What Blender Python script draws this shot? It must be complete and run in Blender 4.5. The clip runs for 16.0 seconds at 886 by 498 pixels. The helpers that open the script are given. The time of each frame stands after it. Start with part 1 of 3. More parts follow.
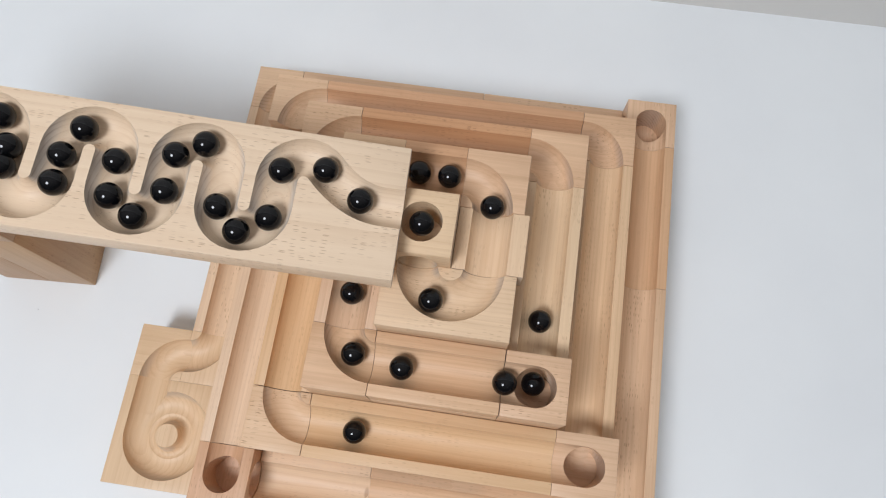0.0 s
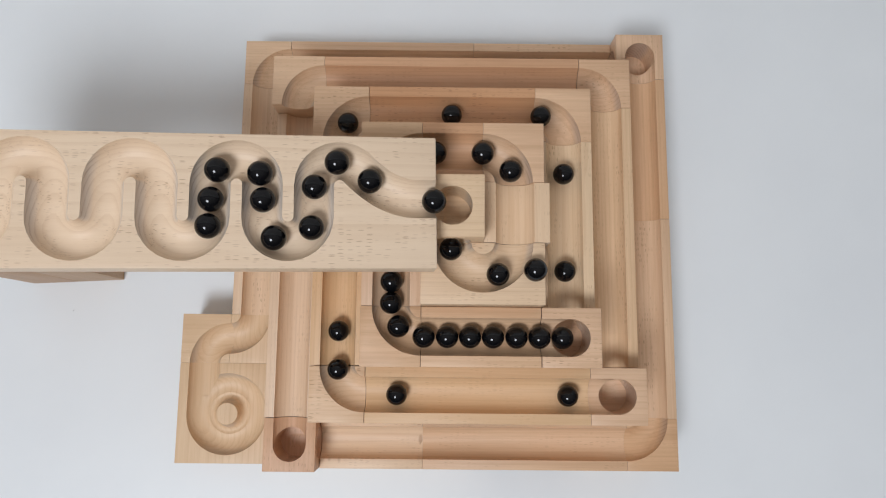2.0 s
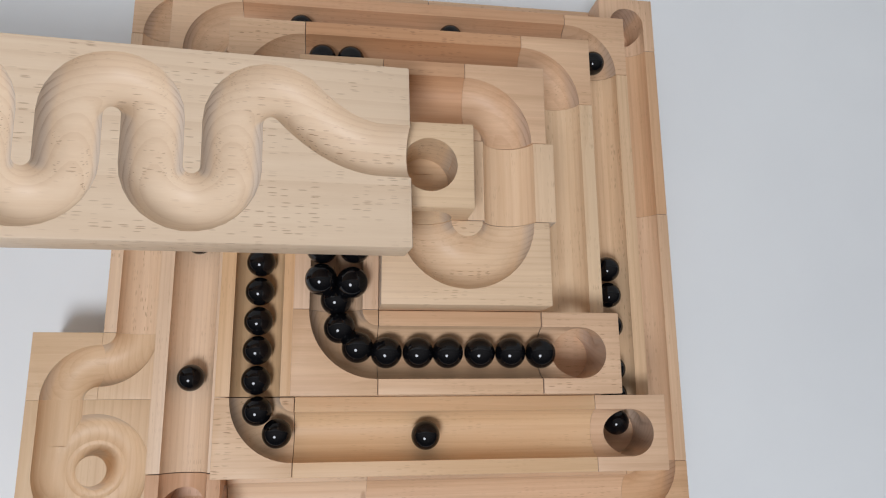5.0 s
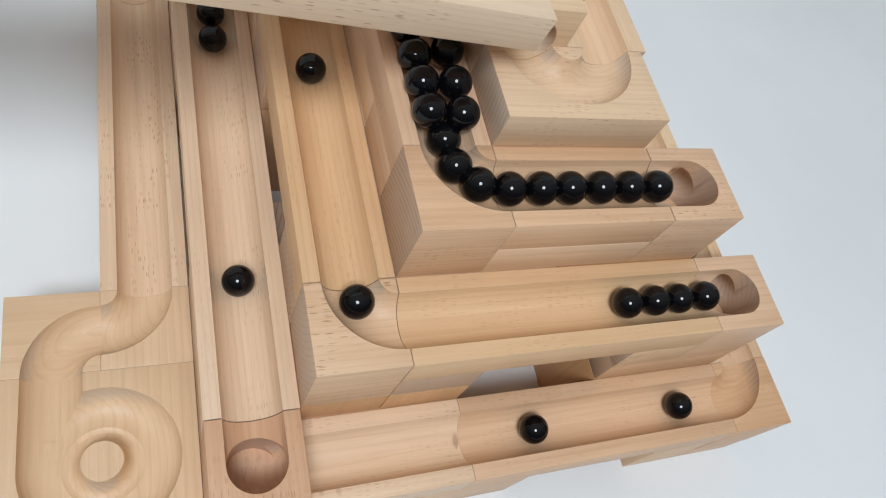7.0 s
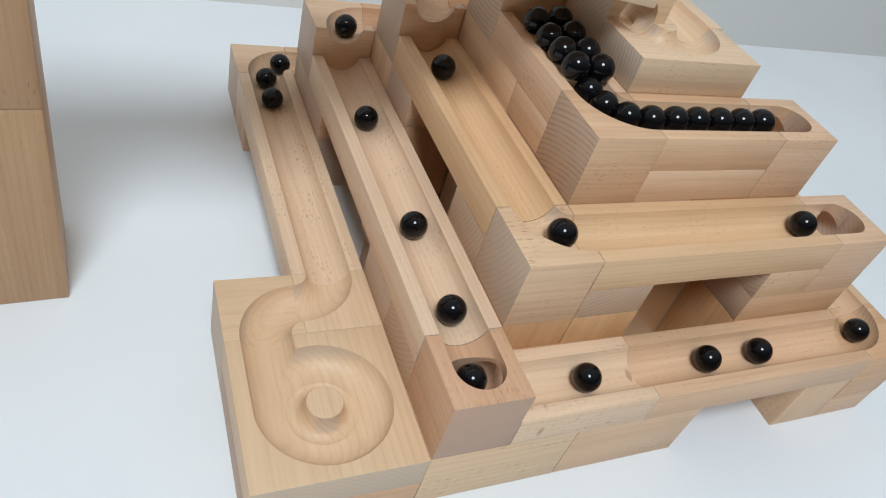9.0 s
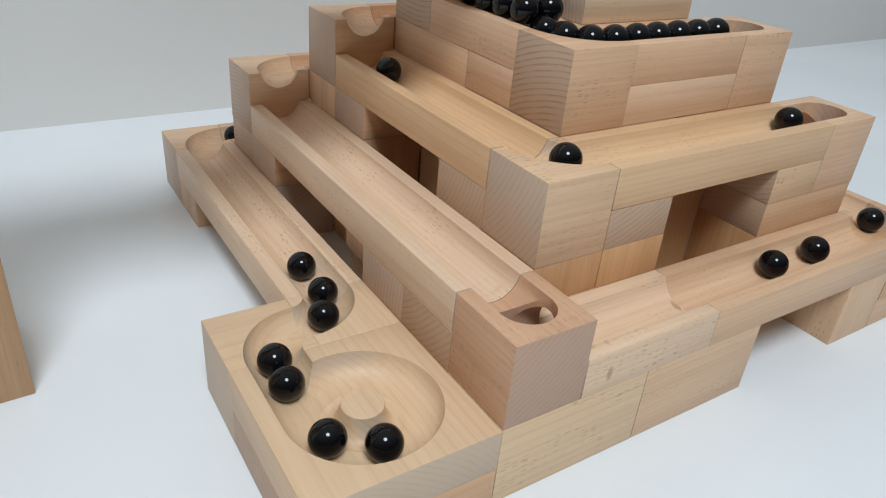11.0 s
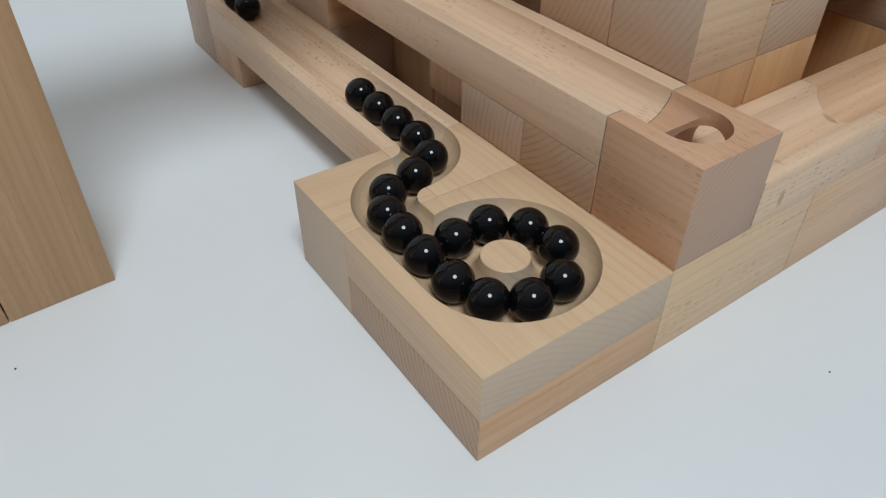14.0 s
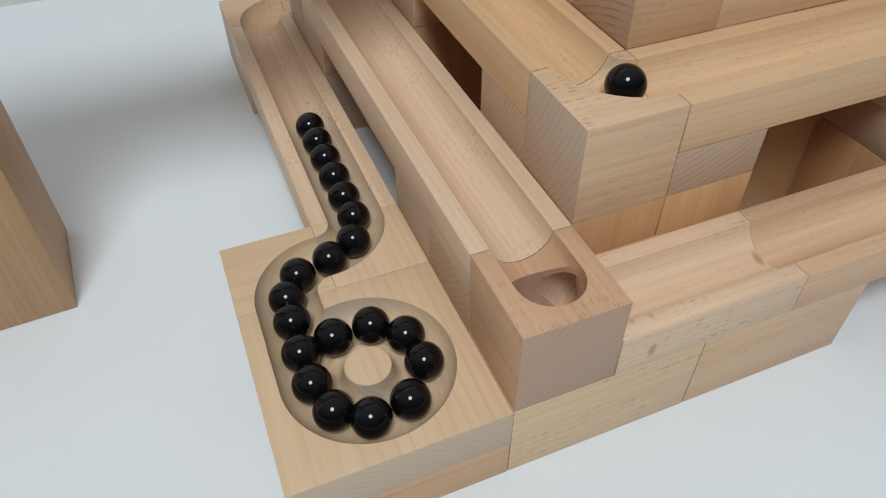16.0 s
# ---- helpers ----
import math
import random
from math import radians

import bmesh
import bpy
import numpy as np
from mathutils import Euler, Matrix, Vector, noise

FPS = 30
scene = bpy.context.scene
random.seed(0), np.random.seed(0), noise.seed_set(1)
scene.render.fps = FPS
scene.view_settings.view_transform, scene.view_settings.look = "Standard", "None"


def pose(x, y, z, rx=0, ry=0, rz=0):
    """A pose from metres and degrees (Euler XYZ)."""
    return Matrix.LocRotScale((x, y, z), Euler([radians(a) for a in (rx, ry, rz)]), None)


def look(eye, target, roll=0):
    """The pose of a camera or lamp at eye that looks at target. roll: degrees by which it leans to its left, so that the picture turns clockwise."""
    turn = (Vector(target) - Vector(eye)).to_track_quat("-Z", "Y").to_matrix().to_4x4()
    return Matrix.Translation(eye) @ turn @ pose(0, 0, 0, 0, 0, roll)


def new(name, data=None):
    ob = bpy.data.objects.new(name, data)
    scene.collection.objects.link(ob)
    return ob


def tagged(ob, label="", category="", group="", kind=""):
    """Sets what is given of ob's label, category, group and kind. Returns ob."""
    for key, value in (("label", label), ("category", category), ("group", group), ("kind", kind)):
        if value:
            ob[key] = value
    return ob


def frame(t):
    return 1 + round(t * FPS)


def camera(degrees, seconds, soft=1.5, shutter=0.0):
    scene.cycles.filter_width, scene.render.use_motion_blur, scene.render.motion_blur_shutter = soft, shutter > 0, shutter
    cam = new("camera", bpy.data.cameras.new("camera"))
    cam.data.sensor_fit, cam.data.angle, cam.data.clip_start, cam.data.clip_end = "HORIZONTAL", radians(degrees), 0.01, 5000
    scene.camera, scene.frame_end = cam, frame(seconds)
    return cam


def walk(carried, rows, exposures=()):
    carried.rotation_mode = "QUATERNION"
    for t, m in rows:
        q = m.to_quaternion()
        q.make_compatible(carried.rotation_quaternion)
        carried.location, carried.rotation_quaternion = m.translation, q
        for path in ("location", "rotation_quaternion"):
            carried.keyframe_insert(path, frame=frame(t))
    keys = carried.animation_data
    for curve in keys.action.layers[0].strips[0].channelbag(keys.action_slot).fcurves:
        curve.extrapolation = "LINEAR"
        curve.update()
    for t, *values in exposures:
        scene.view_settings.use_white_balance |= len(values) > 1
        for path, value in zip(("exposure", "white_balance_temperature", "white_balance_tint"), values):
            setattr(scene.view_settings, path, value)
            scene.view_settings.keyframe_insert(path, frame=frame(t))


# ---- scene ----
U = 0.04          # one grid step of the wooden blocks
RG = 0.32         # radius of the round grooves, in steps
UP = 0.06         # height of a groove's axis over the top of its block
BASIN = 0.52      # radius of the ring in the end basin
BALL = 0.1875     # radius of a marble, in steps
SINK = RG - UP - BALL   # depth of a marble's centre under the top of its block


# ---- camera ----
cam = camera(63.87, 16.0, soft=1.15)
PATH = [
    (0, pose(0.2188, 0.0447, 0.5896, 17.46, 0.88, 8.44)),
    (0.5, pose(0.1809, 0.0704, 0.6551, 13.26, 2.13, 2.63)),
    (1, pose(0.1681, 0.0759, 0.6662, 11.31, 1.29, 0.74)),
    (1.5, pose(0.1673, 0.0836, 0.6544, 9.85, 0.31, 0.79)),
    (2, pose(0.1730, 0.0878, 0.6318, 8.51, -0.24, 0.54)),
    (2.5, pose(0.1771, 0.0929, 0.6103, 8.06, -0.40, 0.71)),
    (3, pose(0.1785, 0.0910, 0.5943, 7.51, -0.18, 1.23)),
    (3.5, pose(0.1789, 0.0921, 0.5796, 7.69, -0.60, 0.83)),
    (3.7, pose(0.1804, 0.0920, 0.5737, 7.88, -0.51, 1.00)),
    (6, pose(0.0800, 0.0287, 0.4308, 21.24, -16.20, -5.40)),
    (6.5, pose(0.0493, -0.0084, 0.4053, 26.90, -17.35, -10.02)),
    (7, pose(0.0252, -0.0419, 0.3820, 29.80, -18.12, -13.12)),
    (7.5, pose(0.0013, -0.0746, 0.3673, 33.90, -19.05, -15.25)),
    (8, pose(-0.0246, -0.1075, 0.3545, 38.05, -18.97, -16.45)),
    (8.5, pose(-0.0543, -0.1281, 0.3363, 42.31, -18.99, -16.38)),
    (9, pose(-0.0802, -0.1381, 0.3189, 47.38, -14.46, -19.73)),
    (9.2, pose(-0.0872, -0.1404, 0.3098, 48.57, -12.14, -21.87)),
    (11.5, pose(-0.1049, -0.1510, 0.2088, 61.52, -3.61, -33.39)),
    (12, pose(-0.1132, -0.1447, 0.1922, 59.70, -2.32, -34.56)),
    (12.5, pose(-0.1193, -0.1307, 0.1953, 56.24, -1.30, -35.51)),
    (13, pose(-0.1267, -0.1239, 0.2030, 53.78, -1.30, -36.20)),
    (13.5, pose(-0.1281, -0.1117, 0.2006, 51.56, -1.11, -35.39)),
    (14, pose(-0.1250, -0.0991, 0.1953, 50.35, -0.51, -35.12)),
    (14.5, pose(-0.1188, -0.0892, 0.1955, 49.48, -0.17, -34.50)),
    (15, pose(-0.1089, -0.0816, 0.1991, 49.46, 0.19, -33.84)),
    (15.5, pose(-0.0895, -0.0882, 0.2074, 48.23, -0.59, -31.32)),
    (16, pose(-0.0333, -0.1162, 0.2508, 45.76, 0.23, -22.35)),
]

walk(cam, PATH, exposures=(
    (0.0, -0.20, 6430, 13), (1.0, -0.36, 6430, 13), (3.5, -0.42, 6430, 13), (6.0, -0.44, 6430, 14), (7.5, -0.12, 6230, 8), (9.0, -0.18, 6130, 7.5), (12.0, -0.28, 6120, 7.5), (13.5, -0.48, 6150, 7.5), (14.5, -0.53, 6200, 7.5), (15.5, -0.40, 6250, 7.5), (16.0, -0.42, 6250, 7.5)))

# ---- light ----
world = bpy.data.worlds.new("room_light")
scene.world = world
world.use_nodes = True
wn, wl = world.node_tree.nodes, world.node_tree.links
# the white ceiling is brighter than the walls, and the room is darkest behind the camera
aim = wn.new("ShaderNodeVectorMath")
aim.operation = "DOT_PRODUCT"
aim.inputs[1].default_value = (0.0, 0.34, 0.94)
wl.new(wn.new("ShaderNodeTexCoord").outputs["Generated"], aim.inputs[0])
room = wn.new("ShaderNodeValToRGB")
room.color_ramp.elements[0].position, room.color_ramp.elements[0].color = 0.0, (0.05, 0.048, 0.045, 1)
room.color_ramp.elements[1].position, room.color_ramp.elements[1].color = 0.9, (0.48, 0.474, 0.463, 1)
wl.new(aim.outputs["Value"], room.inputs[0])
wl.new(room.outputs[0], wn["Background"].inputs[0])
wn["Background"].inputs[1].default_value = 1.0


def lamp(name, eye, target, size, watts, colour):
    data = bpy.data.lights.new(name, "AREA")
    data.shape, data.size, data.energy, data.color = "DISK", size, watts, colour
    ob = new(name, data)
    ob.matrix_world = look(eye, target)
    return ob


lamp("ceiling_lamp", (-0.38, -0.95, 2.10), (0.15, 0.15, 0.05), 0.78, 43.0, (0.89, 0.955, 1.0))


# ---- materials ----
def material(name):
    m = bpy.data.materials.new(name)
    m.use_nodes = True
    return m, m.node_tree.nodes, m.node_tree.links, m.node_tree.nodes["Principled BSDF"]


def ramp_node(n, stops):
    r = n.new("ShaderNodeValToRGB")
    e = r.color_ramp.elements
    while len(e) < len(stops):
        e.new(0.5)
    for el, (p, c) in zip(e, stops):
        el.position = p
        el.color = (*c, 1) if len(c) == 3 else c
    return r


def maths(n, l, op, a, b):
    m = n.new("ShaderNodeMath")
    m.operation = op
    for i, v in enumerate((a, b)):
        if isinstance(v, (int, float)):
            m.inputs[i].default_value = v
        else:
            l.new(v, m.inputs[i])
    return m.outputs[0]


def mixed(n, l, kind, fac, a, b):
    m = n.new("ShaderNodeMix")
    m.data_type, m.blend_type = "RGBA", kind
    for i, v in ((0, fac), (6, a), (7, b)):
        if isinstance(v, (int, float)):
            m.inputs[i].default_value = v
        elif isinstance(v, tuple):
            m.inputs[i].default_value = (*v, 1)
        else:
            l.new(v, m.inputs[i])
    return m.outputs[2]


def beech(name, light, dark, flecks=0.6, spots=0.0, even=False, own_tone=1.0, ring_depth=1.0):
    """Oiled beech: grain along the thing's own x, growth rings round it, darker end grain, short flecks, a tone for each block."""
    m, n, l, b = material(name)
    tex = n.new("ShaderNodeTexCoord")
    co = tex.outputs["Object"]
    info = n.new("ShaderNodeObjectInfo")
    chance = info.outputs["Random"]

    def moved(scale, throw, heart=0.0):
        off = n.new("ShaderNodeCombineXYZ")
        for i, k in enumerate(throw):
            l.new(maths(n, l, "MULTIPLY", maths(n, l, "SUBTRACT", chance, 0.5), k), off.inputs[i])
        if heart:
            # the tree's heart lies to any side of the block
            for i, op in ((1, "COSINE"), (2, "SINE")):
                l.new(maths(n, l, "MULTIPLY", maths(n, l, op, maths(n, l, "MULTIPLY", chance, 67.0), 0), heart), off.inputs[i])
        add = n.new("ShaderNodeVectorMath")
        l.new(co, add.inputs[0])
        l.new(off.outputs[0], add.inputs[1])
        mp = n.new("ShaderNodeMapping")
        mp.inputs["Scale"].default_value = scale
        l.new(add.outputs[0], mp.inputs[0])
        return mp.outputs[0]

    def cloud(scale, throw, detail=3):
        t = n.new("ShaderNodeTexNoise")
        t.inputs["Scale"].default_value = 1
        t.inputs["Detail"].default_value = detail
        l.new(moved(scale, throw), t.inputs[0])
        return t.outputs[0]

    far = (3.1, 1.7, 2.3)
    rings = n.new("ShaderNodeTexWave")
    rings.wave_type, rings.rings_direction, rings.wave_profile = "RINGS", "X", "SAW"
    rings.inputs["Scale"].default_value = 112
    rings.inputs["Distortion"].default_value = 2.2
    rings.inputs["Detail"].default_value = 2
    rings.inputs["Detail Scale"].default_value = 0.35
    l.new(moved((0.10, 1, 1), (0.5, 0, 0), 0.105), rings.inputs[0])
    l.new(maths(n, l, "MULTIPLY", cloud((3, 18, 18), far, 0), 7.0), rings.inputs["Phase Offset"])
    broad = cloud((5, 85, 85), far)
    streak = cloud((14, 420, 420), far)
    fine = cloud((70, 1500, 1500), far, 4)
    # which faces show end grain
    part = n.new("ShaderNodeSeparateXYZ")
    l.new(tex.outputs["Normal"], part.inputs[0])
    end = ramp_node(n, [(0.62, (0, 0, 0)), (0.86, (1, 1, 1))])
    l.new(maths(n, l, "ABSOLUTE", part.outputs[0], 0), end.inputs[0])
    late = ramp_node(n, [(0.60, (0, 0, 0)), (0.94, (1, 1, 1))])
    l.new(rings.outputs[1], late.inputs[0])
    fade = ramp_node(n, [(0.3, (0.25, 0.25, 0.25)), (0.65, (1, 1, 1))])
    l.new(cloud((4, 110, 110), (1.3, 2.9, 0.7), 2), fade.inputs[0])
    grey = maths(n, l, "ADD", maths(n, l, "MULTIPLY", broad, 0.48),
                 maths(n, l, "ADD", maths(n, l, "MULTIPLY", streak, 0.32), maths(n, l, "MULTIPLY", fine, 0.20)))
    tone = ramp_node(n, [(0.32, dark), (0.67, light)])
    l.new(grey, tone.inputs[0])
    long_wood = mixed(n, l, "MULTIPLY", maths(n, l, "MULTIPLY", late.outputs[0], 0.20), tone.outputs[0], (0.74, 0.62, 0.52))
    # short dark flecks, thick in places and missing in others
    vor = n.new("ShaderNodeTexVoronoi")
    vor.inputs["Scale"].default_value = 1
    l.new(moved((185, 1450, 1450) if even else (225, 1750, 1750), far), vor.inputs[0])
    cell = n.new("ShaderNodeSeparateColor")
    l.new(vor.outputs["Color"], cell.inputs[0])
    few = maths(n, l, "GREATER_THAN", cell.outputs[0], 0.66 if even else 0.74)
    spread = ramp_node(n, [(0.26, (1, 1, 1)), (0.42, (0, 0, 0))])
    l.new(vor.outputs["Distance"], spread.inputs[0])
    near = spread.outputs[0]
    # flecks lie on the faces along the rings, a different pair for each block
    turn = maths(n, l, "MULTIPLY", chance, 44.0)
    facing = maths(n, l, "ADD", maths(n, l, "MULTIPLY", part.outputs[1], maths(n, l, "COSINE", turn, 0)),
                   maths(n, l, "MULTIPLY", part.outputs[2], maths(n, l, "SINE", turn, 0)))
    along = ramp_node(n, [(0.30, (0.3, 0.3, 0.3)), (0.85, (1, 1, 1))])
    l.new(maths(n, l, "ABSOLUTE", facing, 0), along.inputs[0])
    place = ramp_node(n, [(0.42, (0, 0, 0)), (0.58, (1, 1, 1))])
    l.new(cloud((22, 60, 60), far), place.inputs[0])
    # some blocks are speckled all over, others nearly clean
    speckled = ramp_node(n, [(0.0, (1, 1, 1)), (1.0, (1, 1, 1))] if even else [(0.25, (0.25,) * 3), (0.7, (1, 1, 1))])
    l.new(maths(n, l, "FRACT", maths(n, l, "MULTIPLY", chance, 17.0), 0), speckled.inputs[0])
    fleck = maths(n, l, "MULTIPLY", maths(n, l, "MULTIPLY", few, near), maths(n, l, "MULTIPLY", maths(n, l, "MULTIPLY", place.outputs[0], along.outputs[0]), maths(n, l, "MULTIPLY", speckled.outputs[0], flecks)))
    if spots:
        big = n.new("ShaderNodeTexVoronoi")
        big.inputs["Scale"].default_value = 1
        l.new(moved((140, 62, 62), far), big.inputs[0])
        pick = n.new("ShaderNodeSeparateColor")
        l.new(big.outputs["Color"], pick.inputs[0])
        round_spot = ramp_node(n, [(0.16, (1, 1, 1)), (0.30, (0, 0, 0))])
        l.new(big.outputs["Distance"], round_spot.inputs[0])
        spot = maths(n, l, "MULTIPLY", maths(n, l, "MULTIPLY", maths(n, l, "GREATER_THAN", pick.outputs[0], 0.80), round_spot.outputs[0]), spots)
        fleck = maths(n, l, "MAXIMUM", fleck, spot)
    sides = mixed(n, l, "MIX", fleck, long_wood, (dark[0] * 0.50, dark[1] * 0.38, dark[2] * 0.30))
    clear = maths(n, l, "ADD", 0.24 * ring_depth, maths(n, l, "MULTIPLY", maths(n, l, "FRACT", maths(n, l, "MULTIPLY", chance, 9.0), 0), 0.62 * ring_depth))
    ends = mixed(n, l, "MIX", maths(n, l, "MULTIPLY", maths(n, l, "MULTIPLY", late.outputs[0], fade.outputs[0]), clear), (dark[0] * 0.97, dark[1] * 1.12, dark[2] * 1.38), (dark[0] * 0.60, dark[1] * 0.58, dark[2] * 0.62))
    pores = cloud((900, 1900, 1900), far, 2)
    ends = mixed(n, l, "MULTIPLY", maths(n, l, "MULTIPLY", pores, 0.5), ends, (0.78, 0.72, 0.66))
    base = mixed(n, l, "MIX", end.outputs[0], sides, ends)
    own = ramp_node(n, [(0.0, (0.90, 0.76, 0.62)), (0.2, (0.95, 0.87, 0.80)), (0.4, (0.98, 0.93, 0.92)), (0.6, (1.0, 0.965, 0.88)), (0.8, (1.0, 0.96, 0.95)), (1.0, (1.05, 1.03, 1.01))])
    l.new(chance, own.inputs[0])
    l.new(mixed(n, l, "MULTIPLY", own_tone, base, own.outputs[0]), b.inputs["Base Color"])
    b.inputs["Roughness"].default_value = 0.46
    b.inputs["Specular IOR Level"].default_value = 0.4
    bump = n.new("ShaderNodeBump")
    bump.inputs["Strength"].default_value = 0.15
    bump.inputs["Distance"].default_value = 0.0003
    l.new(maths(n, l, "SUBTRACT", maths(n, l, "MULTIPLY", fine, 0.6), maths(n, l, "MULTIPLY", fleck, 1.2)), bump.inputs["Height"])
    l.new(bump.outputs[0], b.inputs["Normal"])
    return m


WOOD = beech("oiled_beech", (0.83, 0.595, 0.40), (0.65, 0.432, 0.27), 0.75)
WOOD_PALE = beech("pale_beech", (0.86, 0.655, 0.46), (0.71, 0.508, 0.34), 0.75)
WOOD_BOARD = beech("ramp_beech", (0.90, 0.75, 0.57), (0.81, 0.645, 0.47), 0.85, even=True)
WOOD_ROSE = beech("rose_beech", (0.76, 0.495, 0.32), (0.61, 0.37, 0.22), 0.6)
WOOD_SPOTTED = beech("spotted_beech", (0.86, 0.65, 0.45), (0.72, 0.51, 0.34), 0.8, 0.6)
# for the orange blocks; its darker tone also paints shade inside the front opening
WOOD_WARM_SHADE = beech("orange_shade_beech", (0.71, 0.415, 0.205), (0.58, 0.32, 0.145), 0.3)
WOOD_FLECK = beech("flecked_beech", (0.85, 0.635, 0.435), (0.72, 0.505, 0.325), 0.8, even=True)
WOOD_GOLD = beech("golden_beech", (0.87, 0.665, 0.45), (0.74, 0.525, 0.325), 0.3)
WOOD_POOL = beech("honey_beech", (0.80, 0.575, 0.37), (0.69, 0.465, 0.28), 0.25, own_tone=0.15, ring_depth=0.45)
# beech darkened for the tower: the shade on its faces is in the colour
WOOD_TOWER_SHADED = beech("shaded_tower_beech", (0.57, 0.375, 0.22), (0.46, 0.28, 0.15), 0.8)


def glass_black():
    m, n, l, b = material("black_glass")
    b.inputs["Base Color"].default_value = (0.004, 0.004, 0.005, 1)
    b.inputs["Roughness"].default_value = 0.03
    b.inputs["IOR"].default_value = 1.5
    b.inputs["Specular IOR Level"].default_value = 0.36
    noisy = n.new("ShaderNodeTexNoise")
    noisy.inputs["Scale"].default_value = 160
    l.new(n.new("ShaderNodeTexCoord").outputs["Object"], noisy.inputs[0])
    rough = ramp_node(n, [(0.4, (0.02,) * 3), (0.8, (0.09,) * 3)])
    l.new(noisy.outputs[0], rough.inputs[0])
    l.new(rough.outputs[0], b.inputs["Roughness"])
    return m


GLASS = glass_black()


def painted(name, colour, rough, scale=6.0, spread=0.03):
    m, n, l, b = material(name)
    co = n.new("ShaderNodeTexCoord").outputs["Object"]
    a = n.new("ShaderNodeTexNoise")
    a.inputs["Scale"].default_value = scale
    a.inputs["Detail"].default_value = 4
    l.new(co, a.inputs[0])
    r = ramp_node(n, [(0.3, tuple(c * (1 - spread) for c in colour)), (0.7, tuple(min(c * (1 + spread), 0.9) for c in colour))])
    l.new(a.outputs[0], r.inputs[0])
    l.new(r.outputs[0], b.inputs["Base Color"])
    b.inputs["Roughness"].default_value = rough
    f = n.new("ShaderNodeTexNoise")
    f.inputs["Scale"].default_value = 900
    l.new(co, f.inputs[0])
    bump = n.new("ShaderNodeBump")
    bump.inputs["Strength"].default_value = 0.05
    bump.inputs["Distance"].default_value = 0.0003
    l.new(f.outputs[0], bump.inputs["Height"])
    l.new(bump.outputs[0], b.inputs["Normal"])
    return m


WHITE = painted("white_tabletop", (0.845, 0.865, 0.88), 0.42)
WALL = painted("wall_paint", (0.74, 0.72, 0.69), 0.85, 2.0, 0.02)
CRUMB, *_ = material("dark_crumb")
CRUMB.node_tree.nodes["Principled BSDF"].inputs["Base Color"].default_value = (0.03, 0.025, 0.02, 1)


# ---- shaping ----
random.seed(11)


def box_mesh(x0, y0, z0, x1, y1, z1, bevel=0.014, gap=0.005):
    bm = bmesh.new()
    bmesh.ops.create_cube(bm, size=1)
    for v in bm.verts:
        for i, (a, b) in enumerate(((x0, x1), (y0, y1), (z0, z1))):
            g = gap if i < 2 else 0.001
            v.co[i] = (a + g if v.co[i] < 0 else b - g) * U
    if bevel:
        bmesh.ops.bevel(bm, geom=bm.edges[:], offset=bevel * U, segments=2, profile=0.5, affect="EDGES")
    return bm


def tube_mesh(points, radius, ends=True, n=28):
    """A round rod along a line of points (in steps), to be cut out of a block."""
    bm = bmesh.new()
    rings = []
    pts = [Vector(p) for p in points]
    for i, p in enumerate(pts):
        way = (pts[min(i + 1, len(pts) - 1)] - pts[max(i - 1, 0)]).normalized()
        side = way.cross(Vector((0, 0, 1)))
        side = side.normalized() if side.length > 1e-4 else Vector((1, 0, 0))
        up = side.cross(way)
        rings.append([bm.verts.new((p + radius * (math.cos(a) * side + math.sin(a) * up)) * U)
                      for a in (2 * math.pi * (k + 0.5) / n for k in range(n))])
    for r, s in zip(rings, rings[1:]):
        for k in range(n):
            bm.faces.new((r[k], r[(k + 1) % n], s[(k + 1) % n], s[k]))
    bm.faces.new(rings[0][::-1])
    bm.faces.new(rings[-1])
    bmesh.ops.recalc_face_normals(bm, faces=bm.faces[:])
    if bm.calc_volume(signed=True) < 0:
        bmesh.ops.reverse_faces(bm, faces=bm.faces[:])
    return bm


def ring_mesh(cx, cy, cz, major, minor, n=56, k=24):
    bm = bmesh.new()
    rings = [[bm.verts.new((U * (cx + (major + minor * math.cos(b)) * math.cos(a)), U * (cy + (major + minor * math.cos(b)) * math.sin(a)),
                            U * (cz + minor * math.sin(b)))) for b in (2 * math.pi * (j + 0.5) / k for j in range(k))]
             for a in (2 * math.pi * i / n for i in range(n))]
    for i in range(n):
        r, s = rings[i], rings[(i + 1) % n]
        for j in range(k):
            bm.faces.new((r[j], r[(j + 1) % k], s[(j + 1) % k], s[j]))
    bmesh.ops.recalc_face_normals(bm, faces=bm.faces[:])
    return bm


